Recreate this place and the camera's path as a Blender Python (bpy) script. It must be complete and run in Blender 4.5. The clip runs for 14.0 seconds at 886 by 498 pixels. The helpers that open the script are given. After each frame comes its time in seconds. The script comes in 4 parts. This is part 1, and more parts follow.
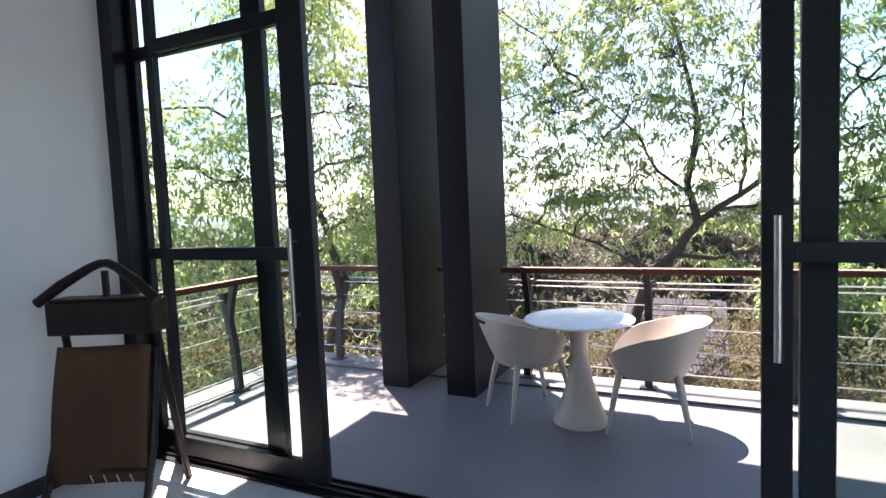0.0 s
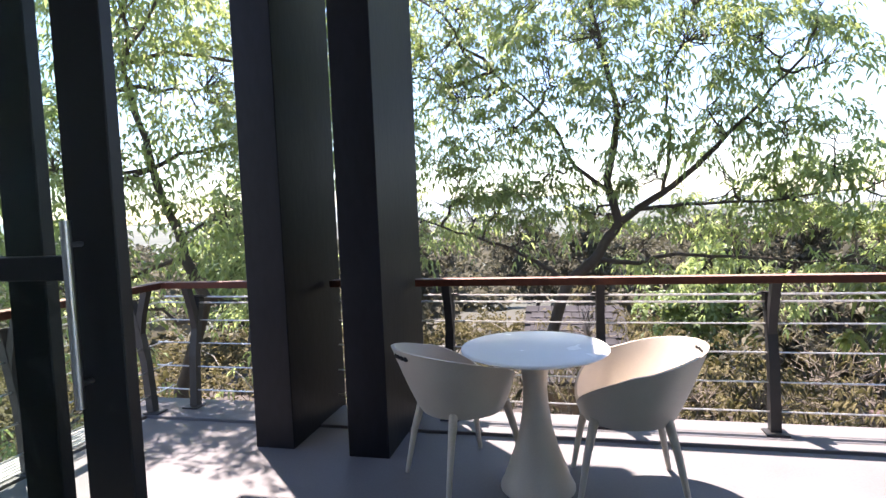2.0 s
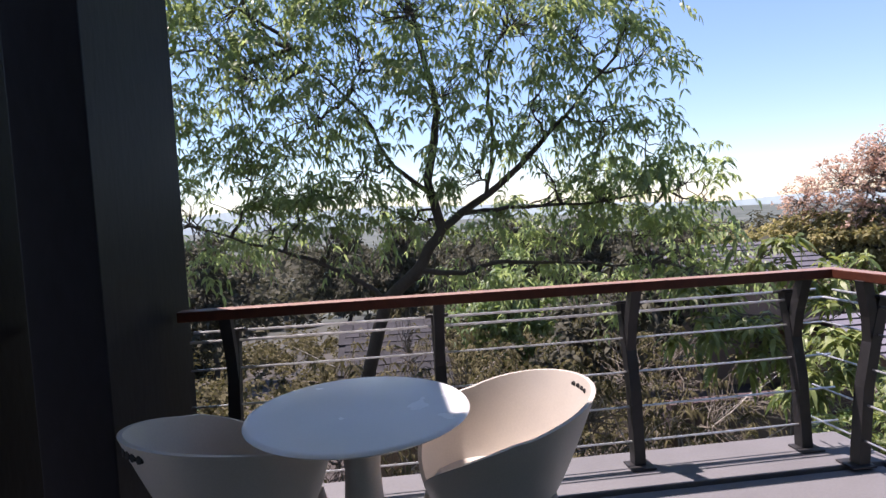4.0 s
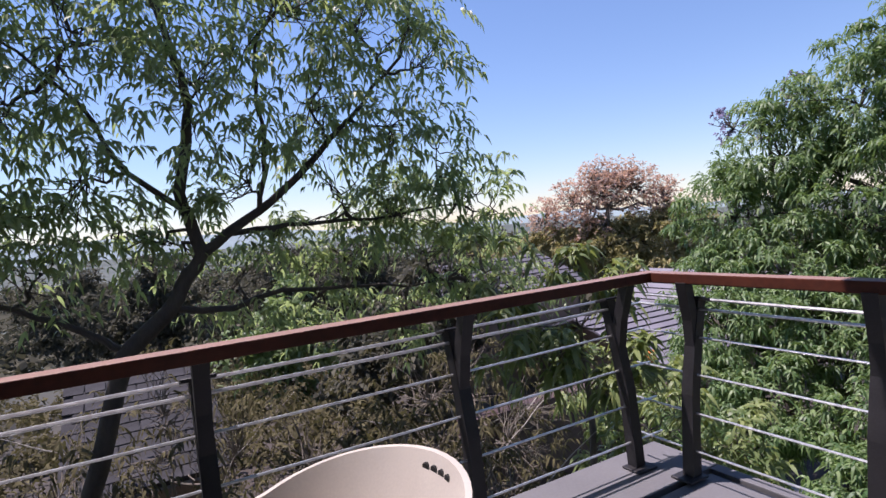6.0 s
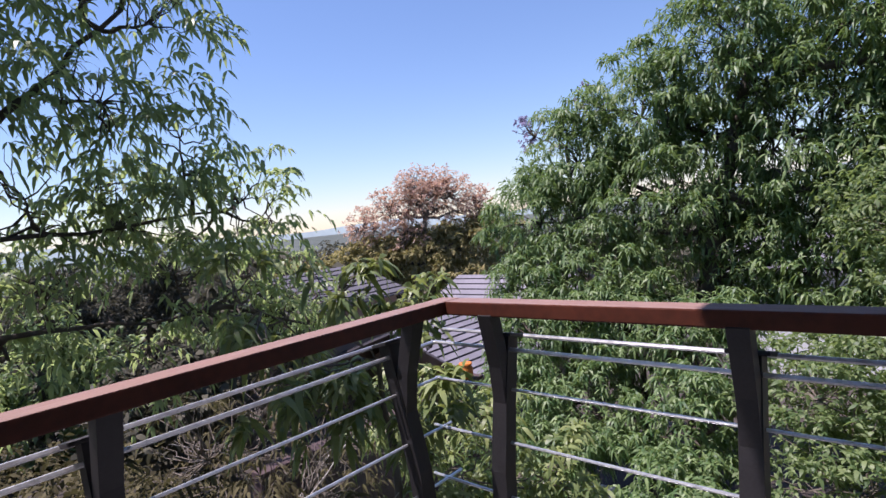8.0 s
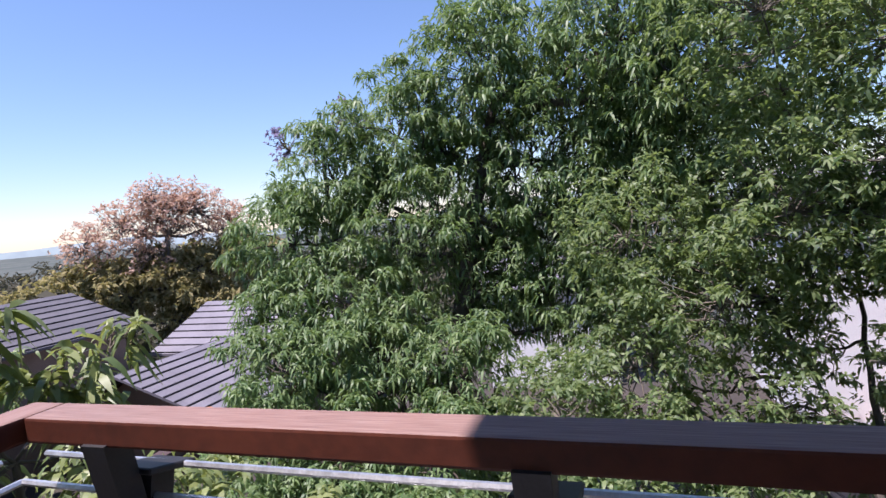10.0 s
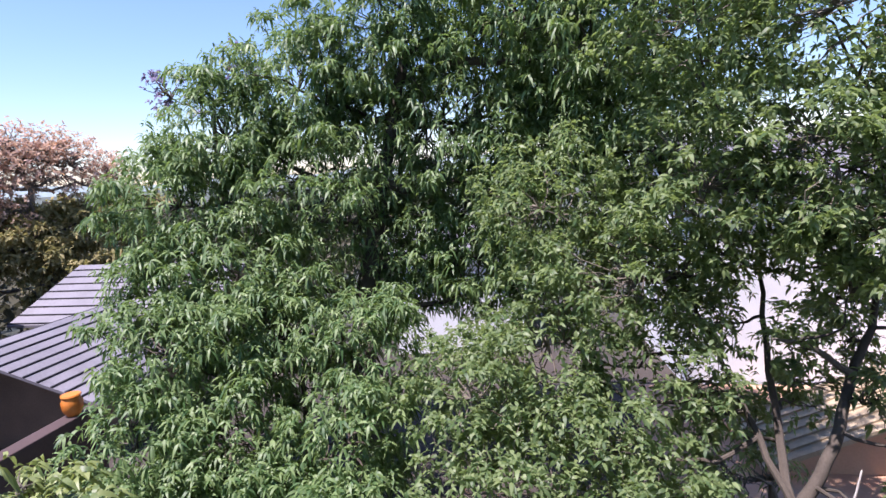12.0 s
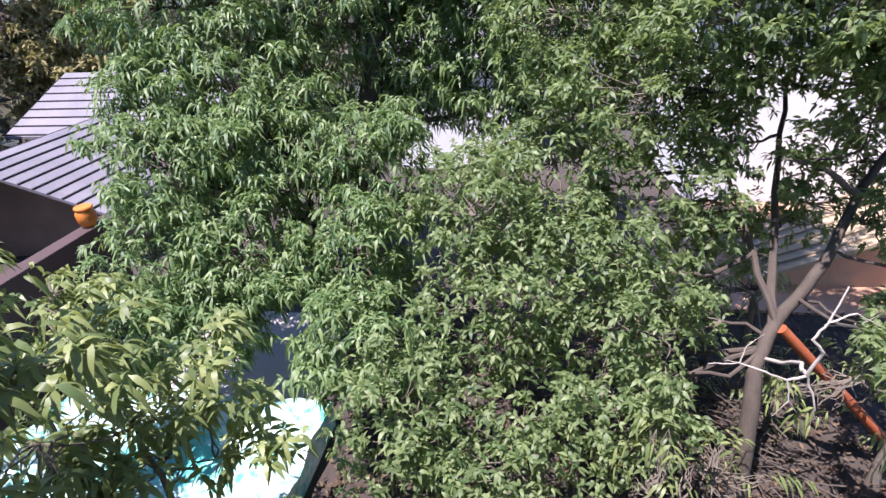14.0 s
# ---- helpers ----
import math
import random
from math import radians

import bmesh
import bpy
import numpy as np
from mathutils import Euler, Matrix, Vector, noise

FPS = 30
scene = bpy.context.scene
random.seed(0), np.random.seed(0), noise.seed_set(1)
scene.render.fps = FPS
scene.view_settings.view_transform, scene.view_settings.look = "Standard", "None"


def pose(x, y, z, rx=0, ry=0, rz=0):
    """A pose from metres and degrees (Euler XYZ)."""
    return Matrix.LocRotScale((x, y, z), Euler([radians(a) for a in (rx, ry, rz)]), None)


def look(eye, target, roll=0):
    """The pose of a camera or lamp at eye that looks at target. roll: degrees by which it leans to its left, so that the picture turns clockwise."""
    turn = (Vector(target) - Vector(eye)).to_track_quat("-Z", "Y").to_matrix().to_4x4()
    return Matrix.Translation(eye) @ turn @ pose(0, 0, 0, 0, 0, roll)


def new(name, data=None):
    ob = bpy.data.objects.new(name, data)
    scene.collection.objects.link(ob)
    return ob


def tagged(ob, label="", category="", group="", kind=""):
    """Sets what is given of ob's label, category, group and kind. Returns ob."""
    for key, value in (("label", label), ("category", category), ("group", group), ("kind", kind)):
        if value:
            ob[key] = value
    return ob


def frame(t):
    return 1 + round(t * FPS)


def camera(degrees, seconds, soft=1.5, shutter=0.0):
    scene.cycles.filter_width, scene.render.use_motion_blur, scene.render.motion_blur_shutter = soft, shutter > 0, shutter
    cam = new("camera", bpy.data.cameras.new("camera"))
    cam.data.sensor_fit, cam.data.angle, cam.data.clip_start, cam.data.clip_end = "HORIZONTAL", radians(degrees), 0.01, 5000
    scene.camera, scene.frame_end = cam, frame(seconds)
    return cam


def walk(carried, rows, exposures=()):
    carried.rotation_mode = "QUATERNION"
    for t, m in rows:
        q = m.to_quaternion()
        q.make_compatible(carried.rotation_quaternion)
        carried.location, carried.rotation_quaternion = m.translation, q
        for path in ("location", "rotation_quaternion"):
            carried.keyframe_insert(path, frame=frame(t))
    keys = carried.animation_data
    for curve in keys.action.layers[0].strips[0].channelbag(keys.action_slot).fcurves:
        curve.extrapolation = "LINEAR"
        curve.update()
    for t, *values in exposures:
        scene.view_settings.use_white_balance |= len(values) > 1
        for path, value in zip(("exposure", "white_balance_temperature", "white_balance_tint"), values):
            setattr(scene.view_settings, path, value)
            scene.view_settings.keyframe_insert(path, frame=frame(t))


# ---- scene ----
cam = camera(77.2, 14.0)
# seconds, eye x y z, yaw, pitch, roll
ROWS = [
    (0.0, 1.353, 0.344, 1.623, 25.58, -4.11, 2.36),
    (0.5, 1.160, 0.602, 1.592, 24.04, -3.95, 1.98),
    (1.0, 0.982, 0.899, 1.582, 20.78, -3.85, 1.93),
    (1.5, 0.823, 1.155, 1.553, 17.17, -3.69, 2.10),
    (2.0, 0.690, 1.411, 1.530, 12.98, -3.76, 2.28),
    (2.5, 0.630, 1.640, 1.515, 8.39, -3.68, 2.55),
    (3.0, 0.590, 1.897, 1.500, 3.87, -3.56, 2.56),
    (5.5, 0.585, 3.087, 1.399, -24.01, -2.21, 4.41),
    (6.0, 0.684, 3.246, 1.392, -29.93, -2.35, 4.85),
    (6.5, 0.889, 3.431, 1.382, -36.19, -2.55, 5.15),
    (7.0, 1.091, 3.621, 1.372, -40.88, -2.69, 5.30),
    (7.5, 1.315, 3.746, 1.370, -44.52, -2.91, 5.75),
    (8.0, 1.562, 3.855, 1.360, -48.04, -3.05, 6.04),
    (8.5, 1.783, 3.938, 1.346, -52.78, -3.20, 6.20),
    (9.0, 1.957, 4.022, 1.345, -60.20, -3.74, 6.06),
    (11.5, 2.800, 4.194, 1.440, -80.71, -4.82, 3.97),
    (12.0, 2.860, 4.250, 1.442, -81.40, -8.31, 3.40),
    (12.5, 2.895, 4.280, 1.445, -81.60, -12.71, 3.15),
    (13.0, 2.920, 4.295, 1.448, -81.55, -17.18, 3.00),
    (13.5, 2.940, 4.303, 1.450, -81.28, -22.13, 2.98),
    (14.0, 2.955, 4.311, 1.452, -81.09, -27.37, 3.02),
]
EXPOSURES = [(0.0, 2.74, 6950, 27), (2.0, 2.42, 6950, 25), (3.2, 1.72, 6750, 26), (5.3, 0.80, 6200, 29), (8.0, 0.84, 6150, 29), (11.4, 1.17, 6080, 28), (14.0, 1.45, 6080, 28)]
walk(cam, [(t, pose(x, y, z, 90 + pitch, roll, yaw)) for t, x, y, z, yaw, pitch, roll in ROWS], EXPOSURES)

# ---- daylight ----
SUN_TRAVEL = Vector((0.26, -0.26, -1.0)).normalized()
world = bpy.data.worlds.new("sky")
scene.world = world
world.use_nodes = True
wn = world.node_tree
sky = wn.nodes.new("ShaderNodeTexSky")
sky.sky_type = "NISHITA"
sky.sun_disc = False
sky.sun_elevation = math.asin(-SUN_TRAVEL.z)
sky.sun_rotation = math.atan2(-SUN_TRAVEL.x, -SUN_TRAVEL.y)
sky.altitude = 600
sky.air_density = 1.3
sky.dust_density = 0.1
sky.ozone_density = 6.0
wn.nodes["Background"].inputs["Strength"].default_value = 0.088
wn.links.new(sky.outputs[0], wn.nodes["Background"].inputs["Color"])
sun = new("sun", bpy.data.lights.new("sun", "SUN"))
sun.data.energy = 4.5
sun.data.angle = radians(0.53)
sun.data.color = (1.0, 0.95, 0.87)
# Fill lamp added in the unseen east opening to brighten the dark room.
room_fill_light = new("room_fill_light", bpy.data.lights.new("room_fill_light", "AREA"))
room_fill_light.data.shape = "RECTANGLE"
room_fill_light.data.size, room_fill_light.data.size_y = 3.1, 2.6
room_fill_light.data.energy = 3
room_fill_light.data.color = (0.60, 0.82, 1.0)
room_fill_light.matrix_world = look((3.40, 0.25, 1.65), (0.0, 0.25, 1.5))
sun.matrix_world = look((0, 0, 30), Vector((0, 0, 30)) + SUN_TRAVEL)


# ---- materials ----
def mat(name, base, second=None, rough=0.6, metal=0.0, scale=6.0, fine=60.0, bump=0.15, spread=0.5, stretch=(1, 1, 1), per_object=0.0, spec=0.5):
    """Two colours mixed by broad and fine noise, with fine relief."""
    m = bpy.data.materials.new(name)
    m.use_nodes = True
    t = m.node_tree
    b = t.nodes["Principled BSDF"]
    second = second or tuple(c * 0.8 for c in base)
    co = t.nodes.new("ShaderNodeTexCoord")
    mp = t.nodes.new("ShaderNodeMapping")
    mp.inputs["Scale"].default_value = stretch
    t.links.new(co.outputs["Object"], mp.inputs["Vector"])
    n1 = t.nodes.new("ShaderNodeTexNoise")
    n1.inputs["Scale"].default_value = scale
    n1.inputs["Detail"].default_value = 6
    n2 = t.nodes.new("ShaderNodeTexNoise")
    n2.inputs["Scale"].default_value = fine
    n2.inputs["Detail"].default_value = 4
    for n in (n1, n2):
        t.links.new(mp.outputs[0], n.inputs["Vector"])
    mix = t.nodes.new("ShaderNodeMath")
    mix.operation = "MULTIPLY_ADD"
    mix.inputs[1].default_value = 0.4
    t.links.new(n2.outputs["Fac"], mix.inputs[0])
    sc = t.nodes.new("ShaderNodeMath")
    sc.operation = "MULTIPLY"
    sc.inputs[1].default_value = 0.6
    t.links.new(n1.outputs["Fac"], sc.inputs[0])
    t.links.new(sc.outputs[0], mix.inputs[2])
    ramp = t.nodes.new("ShaderNodeValToRGB")
    ramp.color_ramp.elements[0].position = 0.5 - spread / 4
    ramp.color_ramp.elements[1].position = 0.5 + spread / 4
    ramp.color_ramp.elements[0].color = (*second, 1)
    ramp.color_ramp.elements[1].color = (*base, 1)
    t.links.new(mix.outputs[0], ramp.inputs[0])
    colour = ramp.outputs[0]
    if per_object:
        oi = t.nodes.new("ShaderNodeObjectInfo")
        hv = t.nodes.new("ShaderNodeHueSaturation")
        vr = t.nodes.new("ShaderNodeMapRange")
        vr.inputs["To Min"].default_value = 1 - per_object
        vr.inputs["To Max"].default_value = 1 + per_object
        t.links.new(oi.outputs["Random"], vr.inputs["Value"])
        t.links.new(vr.outputs[0], hv.inputs["Value"])
        t.links.new(colour, hv.inputs["Color"])
        colour = hv.outputs[0]
    t.links.new(colour, b.inputs["Base Color"])
    rr = t.nodes.new("ShaderNodeMapRange")
    rr.inputs["To Min"].default_value = max(0.02, rough - 0.1)
    rr.inputs["To Max"].default_value = min(1.0, rough + 0.1)
    t.links.new(n1.outputs["Fac"], rr.inputs["Value"])
    t.links.new(rr.outputs[0], b.inputs["Roughness"])
    b.inputs["Metallic"].default_value = metal
    b.inputs["Specular IOR Level"].default_value = spec
    if bump:
        bp = t.nodes.new("ShaderNodeBump")
        bp.inputs["Strength"].default_value = bump
        bp.inputs["Distance"].default_value = 0.01
        t.links.new(mix.outputs[0], bp.inputs["Height"])
        t.links.new(bp.outputs[0], b.inputs["Normal"])
    return m


def leaf_mat(name, dark, light, translucent, glow=0.35, rough=0.45):
    """Leaves, each its own shade between two, partly letting light through."""
    m = bpy.data.materials.new(name)
    m.use_nodes = True
    t = m.node_tree
    b = t.nodes["Principled BSDF"]
    geo = t.nodes.new("ShaderNodeNewGeometry")
    ramp = t.nodes.new("ShaderNodeValToRGB")
    ramp.color_ramp.elements[0].color = (*dark, 1)
    ramp.color_ramp.elements[1].color = (*light, 1)
    t.links.new(geo.outputs["Random Per Island"], ramp.inputs[0])
    t.links.new(ramp.outputs[0], b.inputs["Base Color"])
    b.inputs["Roughness"].default_value = rough
    b.inputs["Specular IOR Level"].default_value = 0.42 if rough < 0.6 else 0.1
    tr = t.nodes.new("ShaderNodeBsdfTranslucent")
    tr.inputs["Color"].default_value = (*translucent, 1)
    mx = t.nodes.new("ShaderNodeMixShader")
    mx.inputs[0].default_value = glow
    t.links.new(b.outputs[0], mx.inputs[1])
    t.links.new(tr.outputs[0], mx.inputs[2])
    t.links.new(mx.outputs[0], t.nodes["Material Output"].inputs[0])
    return m


def land_mat(name):
    """Leaf-littered earth that turns into greyish-green scrub away from the houses, with haze painted in."""
    m = mat(name, (0.066, 0.050, 0.041), (0.030, 0.024, 0.020), 0.95, scale=0.5, fine=9, bump=0.5, spread=0.9)
    t = m.node_tree
    b = t.nodes["Principled BSDF"]
    near = b.inputs["Base Color"].links[0].from_socket
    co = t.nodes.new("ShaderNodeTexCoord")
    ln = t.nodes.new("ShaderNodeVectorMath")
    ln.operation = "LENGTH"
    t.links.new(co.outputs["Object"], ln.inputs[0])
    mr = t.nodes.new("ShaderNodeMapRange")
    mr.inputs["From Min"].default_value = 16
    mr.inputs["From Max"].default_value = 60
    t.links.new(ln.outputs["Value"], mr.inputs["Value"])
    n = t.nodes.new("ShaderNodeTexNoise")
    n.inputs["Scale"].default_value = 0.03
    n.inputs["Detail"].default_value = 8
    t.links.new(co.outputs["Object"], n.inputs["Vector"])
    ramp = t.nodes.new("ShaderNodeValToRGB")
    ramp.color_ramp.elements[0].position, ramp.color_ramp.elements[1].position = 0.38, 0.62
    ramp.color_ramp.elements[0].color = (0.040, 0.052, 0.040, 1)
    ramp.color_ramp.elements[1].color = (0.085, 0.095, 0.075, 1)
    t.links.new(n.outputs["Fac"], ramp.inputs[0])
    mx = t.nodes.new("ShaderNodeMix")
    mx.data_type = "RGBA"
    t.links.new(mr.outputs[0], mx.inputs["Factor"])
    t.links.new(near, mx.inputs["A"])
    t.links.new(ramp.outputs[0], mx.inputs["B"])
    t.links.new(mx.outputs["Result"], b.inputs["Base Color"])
    return m


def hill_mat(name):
    """Distant hills, with bright haze painted in as pale colour and a blue glow."""
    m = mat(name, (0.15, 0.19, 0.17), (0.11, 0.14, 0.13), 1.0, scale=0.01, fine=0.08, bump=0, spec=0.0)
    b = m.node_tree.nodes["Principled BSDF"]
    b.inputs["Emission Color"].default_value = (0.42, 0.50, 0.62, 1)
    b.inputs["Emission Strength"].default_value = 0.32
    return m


def glass_mat(name):
    """Clear pane: lets the view through and mirrors a little."""
    m = bpy.data.materials.new(name)
    m.use_nodes = True
    t = m.node_tree
    t.nodes.remove(t.nodes["Principled BSDF"])
    tr = t.nodes.new("ShaderNodeBsdfTransparent")
    tr.inputs["Color"].default_value = (0.90, 0.94, 0.92, 1)
    gl = t.nodes.new("ShaderNodeBsdfGlossy")
    gl.inputs["Roughness"].default_value = 0.01
    mx = t.nodes.new("ShaderNodeMixShader")
    mx.inputs[0].default_value = 0.012
    t.links.new(tr.outputs[0], mx.inputs[1])
    t.links.new(gl.outputs[0], mx.inputs[2])
    t.links.new(mx.outputs[0], t.nodes["Material Output"].inputs[0])
    return m


M_PLASTER = mat("white wall paint", (0.74, 0.76, 0.77), (0.68, 0.70, 0.71), 0.55, scale=1.5, fine=180, bump=0.04)
M_CEIL = mat("white ceiling paint", (0.75, 0.75, 0.74), (0.70, 0.70, 0.69), 0.8, scale=2, fine=120, bump=0.03)
M_EXT = mat("grey outside render", (0.42, 0.42, 0.41), (0.34, 0.34, 0.33), 0.85, scale=2, fine=90, bump=0.2)
M_SCREED = mat("grey cement screed", (0.160, 0.156, 0.162), (0.112, 0.110, 0.114), 0.62, scale=1.8, fine=70, bump=0.12, spread=0.9, spec=0.3)
M_TILE = mat("polished white floor tile", (0.66, 0.66, 0.65), (0.60, 0.60, 0.60), 0.12, scale=3, fine=40, bump=0.01, per_object=0.03)
M_GROUT = mat("grey grout", (0.35, 0.34, 0.33), (0.28, 0.27, 0.26), 0.9, bump=0.1)
M_FRAME = mat("black aluminium", (0.010, 0.0105, 0.013), (0.006, 0.0065, 0.008), 0.42, scale=5, fine=200, bump=0, spec=0.3)
M_STEEL = mat("brushed stainless steel", (0.55, 0.55, 0.55), (0.45, 0.45, 0.45), 0.33, metal=1.0, scale=20, fine=300, bump=0)
M_CABLE = mat("galvanised steel rod", (0.75, 0.75, 0.75), (0.55, 0.55, 0.55), 0.40, metal=0.85, scale=30, fine=200, bump=0.05)
M_POST = mat("charcoal painted steel", (0.024, 0.022, 0.024), (0.014, 0.013, 0.014), 0.5, scale=8, fine=120, bump=0.12)
M_RAIL = mat("red-brown stained wood", (0.125, 0.034, 0.017), (0.052, 0.017, 0.011), 0.55, scale=3, fine=40, bump=0.25, spread=0.9, spec=0.25)


def dusty_lit_top(m, top_tone):
    """Upward faces painted paler: dust plus the brightness of a sunlit top."""
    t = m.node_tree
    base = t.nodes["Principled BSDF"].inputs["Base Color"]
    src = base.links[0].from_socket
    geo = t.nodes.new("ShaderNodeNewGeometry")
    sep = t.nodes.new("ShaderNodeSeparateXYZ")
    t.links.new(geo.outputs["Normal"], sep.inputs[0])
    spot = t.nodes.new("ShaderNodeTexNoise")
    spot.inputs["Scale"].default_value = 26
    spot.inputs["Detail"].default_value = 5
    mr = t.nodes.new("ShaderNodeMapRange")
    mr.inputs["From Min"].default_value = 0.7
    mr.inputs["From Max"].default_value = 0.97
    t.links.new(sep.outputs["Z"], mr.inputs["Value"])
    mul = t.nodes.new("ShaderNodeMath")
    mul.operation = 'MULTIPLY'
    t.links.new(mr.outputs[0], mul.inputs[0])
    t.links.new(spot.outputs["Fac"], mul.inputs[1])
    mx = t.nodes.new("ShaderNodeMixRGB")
    mx.inputs[2].default_value = (*top_tone, 1)
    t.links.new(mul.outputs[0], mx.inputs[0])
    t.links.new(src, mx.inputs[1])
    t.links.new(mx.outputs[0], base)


# Puts the handrail's sunlit, dusty top into its colour.
dusty_lit_top(M_RAIL, (0.40, 0.28, 0.24))
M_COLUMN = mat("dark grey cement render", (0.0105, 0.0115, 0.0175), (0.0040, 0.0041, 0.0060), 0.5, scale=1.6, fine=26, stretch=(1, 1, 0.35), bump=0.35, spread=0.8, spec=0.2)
M_BASE = mat("black skirting", (0.02, 0.02, 0.021), (0.015, 0.015, 0.015), 0.4, bump=0.03)
M_WHITE = mat("white moulded plastic", (0.50, 0.45, 0.39), (0.44, 0.395, 0.345), 0.42, scale=4, fine=150, bump=0.03)
M_TOP = mat("white lacquer", (0.82, 0.82, 0.81), (0.78, 0.78, 0.77), 0.25, scale=3, fine=120, bump=0.01)
M_DARKWOOD = mat("dark mahogany", (0.022, 0.010, 0.008), (0.011, 0.005, 0.004), 0.4, scale=4, fine=30, stretch=(6, 6, 1), bump=0.1, spec=0.35)
M_CANVAS = mat("brown leather", (0.125, 0.057, 0.027), (0.080, 0.037, 0.018), 0.6, scale=3, fine=90, bump=0.15, spec=0.3)
M_LACE = mat("pale cord", (0.6, 0.56, 0.48), (0.5, 0.46, 0.4), 0.8)
M_HOLE_SHADE = mat("painted hole shade", (0.012, 0.011, 0.010), (0.008, 0.008, 0.008), 0.9, bump=0)
M_GLASS = glass_mat("clear glass")
M_BARK = mat("grey-brown bark", (0.105, 0.085, 0.068), (0.050, 0.039, 0.031), 0.9, scale=8, fine=60, stretch=(1, 1, 0.3), bump=0.6, spread=0.9)
M_PALE_BARK = mat("pale bark", (0.20, 0.17, 0.135), (0.10, 0.082, 0.066), 0.9, scale=8, fine=60, stretch=(1, 1, 0.3), bump=0.5, spread=0.9)
M_TWIG = mat("bleached dead wood", (0.52, 0.47, 0.42), (0.36, 0.32, 0.28), 0.85, scale=10, fine=80, bump=0.3)
M_OLIVE = leaf_mat("olive and rust leaves", (0.17, 0.17, 0.075), (0.42, 0.35, 0.17), (0.34, 0.31, 0.10), 0.35, 0.9)
M_LITTER = leaf_mat("dry fallen leaves", (0.050, 0.036, 0.026), (0.17, 0.12, 0.08), (0.15, 0.10, 0.06), 0.12, 0.9)
M_PAVER = mat("grey roof tile", (0.050, 0.048, 0.052), (0.026, 0.025, 0.027), 0.85, scale=5, fine=50, bump=0.2, per_object=0.2, spec=0.2)
M_LEAF_A = leaf_mat("spring leaves", (0.095, 0.150, 0.060), (0.27, 0.33, 0.145), (0.46, 0.56, 0.20), 0.45, 0.42)
M_LEAF_B = leaf_mat("deep green leaves", (0.045, 0.100, 0.034), (0.195, 0.265, 0.105), (0.28, 0.42, 0.10), 0.27, 0.50)
M_LEAF_C = leaf_mat("broad green leaves", (0.050, 0.095, 0.035), (0.215, 0.270, 0.115), (0.32, 0.43, 0.12), 0.38, 0.50)
M_LEAF_DROOP = leaf_mat("drooping pale leaves", (0.075, 0.120, 0.040), (0.27, 0.31, 0.115), (0.36, 0.42, 0.10), 0.32)
M_PINK = leaf_mat("dry pink blossom", (0.50, 0.31, 0.15), (0.68, 0.50, 0.44), (0.60, 0.44, 0.34), 0.45, 0.9)
M_PURPLE = leaf_mat("mauve blossom", (0.16, 0.15, 0.20), (0.30, 0.27, 0.38), (0.35, 0.3, 0.45), 0.35, 0.9)
M_UNDER = leaf_mat("dull undergrowth leaves", (0.045, 0.040, 0.024), (0.135, 0.118, 0.062), (0.14, 0.13, 0.05), 0.22, 0.9)
# Valley leaves: distance haze put into the greyed leaf colour.
M_VALLEY = leaf_mat("haze-toned grey-green leaves", (0.046, 0.046, 0.034), (0.112, 0.106, 0.076), (0.12, 0.12, 0.07), 0.2, 0.9)
M_GROUND = land_mat("earth near, haze-painted scrub far")
M_HILL = hill_mat("haze-painted blue-green hills")
M_ROOF = mat("grey sheet roofing", (0.21, 0.195, 0.215), (0.15, 0.14, 0.155), 0.6, metal=0.1, scale=1, fine=20, bump=0.1)
M_DARKROOF = mat("darker grey roofing", (0.115, 0.108, 0.120), (0.075, 0.070, 0.080), 0.7, scale=1, fine=20, bump=0.1)
M_TANROOF = mat("tan sheet roofing", (0.42, 0.33, 0.22), (0.33, 0.25, 0.16), 0.6, scale=1, fine=20, bump=0.1)
M_HOUSE = mat("tan plastered wall", (0.25, 0.18, 0.13), (0.18, 0.128, 0.092), 0.85, scale=1.5, fine=30, bump=0.2)
M_WHITEWALL = mat("whitewashed wall", (0.80, 0.80, 0.80), (0.72, 0.72, 0.73), 0.8, scale=1.5, fine=30, bump=0.1)
M_PEACH = mat("peach plastered wall", (0.50, 0.30, 0.20), (0.42, 0.25, 0.16), 0.85, scale=1.5, fine=30, bump=0.1)
M_BRICKWALL = mat("purple-brown plastered wall", (0.085, 0.052, 0.050), (0.050, 0.031, 0.031), 0.9, scale=1.2, fine=25, bump=0.3, spread=0.9)
M_ORANGE = mat("orange glazed clay", (0.62, 0.20, 0.03), (0.5, 0.15, 0.02), 0.5, bump=0.05)
M_TURQ = mat("turquoise tarpaulin", (0.07, 0.40, 0.36), (0.62, 0.72, 0.68), 0.5, scale=1.6, fine=12, bump=0.3, spread=0.35)
M_PAVE = mat("pale concrete paving", (0.46, 0.42, 0.39), (0.34, 0.31, 0.29), 0.85, scale=1.2, fine=30, bump=0.2, spread=0.9)
M_RUST = mat("orange-red painted pipe", (0.40, 0.11, 0.04), (0.28, 0.07, 0.03), 0.6, bump=0.1)


# ---- building helpers ----
def part(name, bm, material, parent=None, label=""):
    """Link a bmesh as one mesh object, under a thing or a part."""
    me = bpy.data.meshes.new(name)
    bm.normal_update()
    bm.to_mesh(me)
    bm.free()
    me.materials.append(material)
    ob = new(name, me)
    if parent is not None:
        ob.parent = parent
    return tagged(ob, label)


def soft(ob, angle=40):
    """Smooth shading up to that angle."""
    me = ob.data
    me.polygons.foreach_set("use_smooth", [True] * len(me.polygons))
    me.set_sharp_from_angle(angle=radians(angle))
    return ob


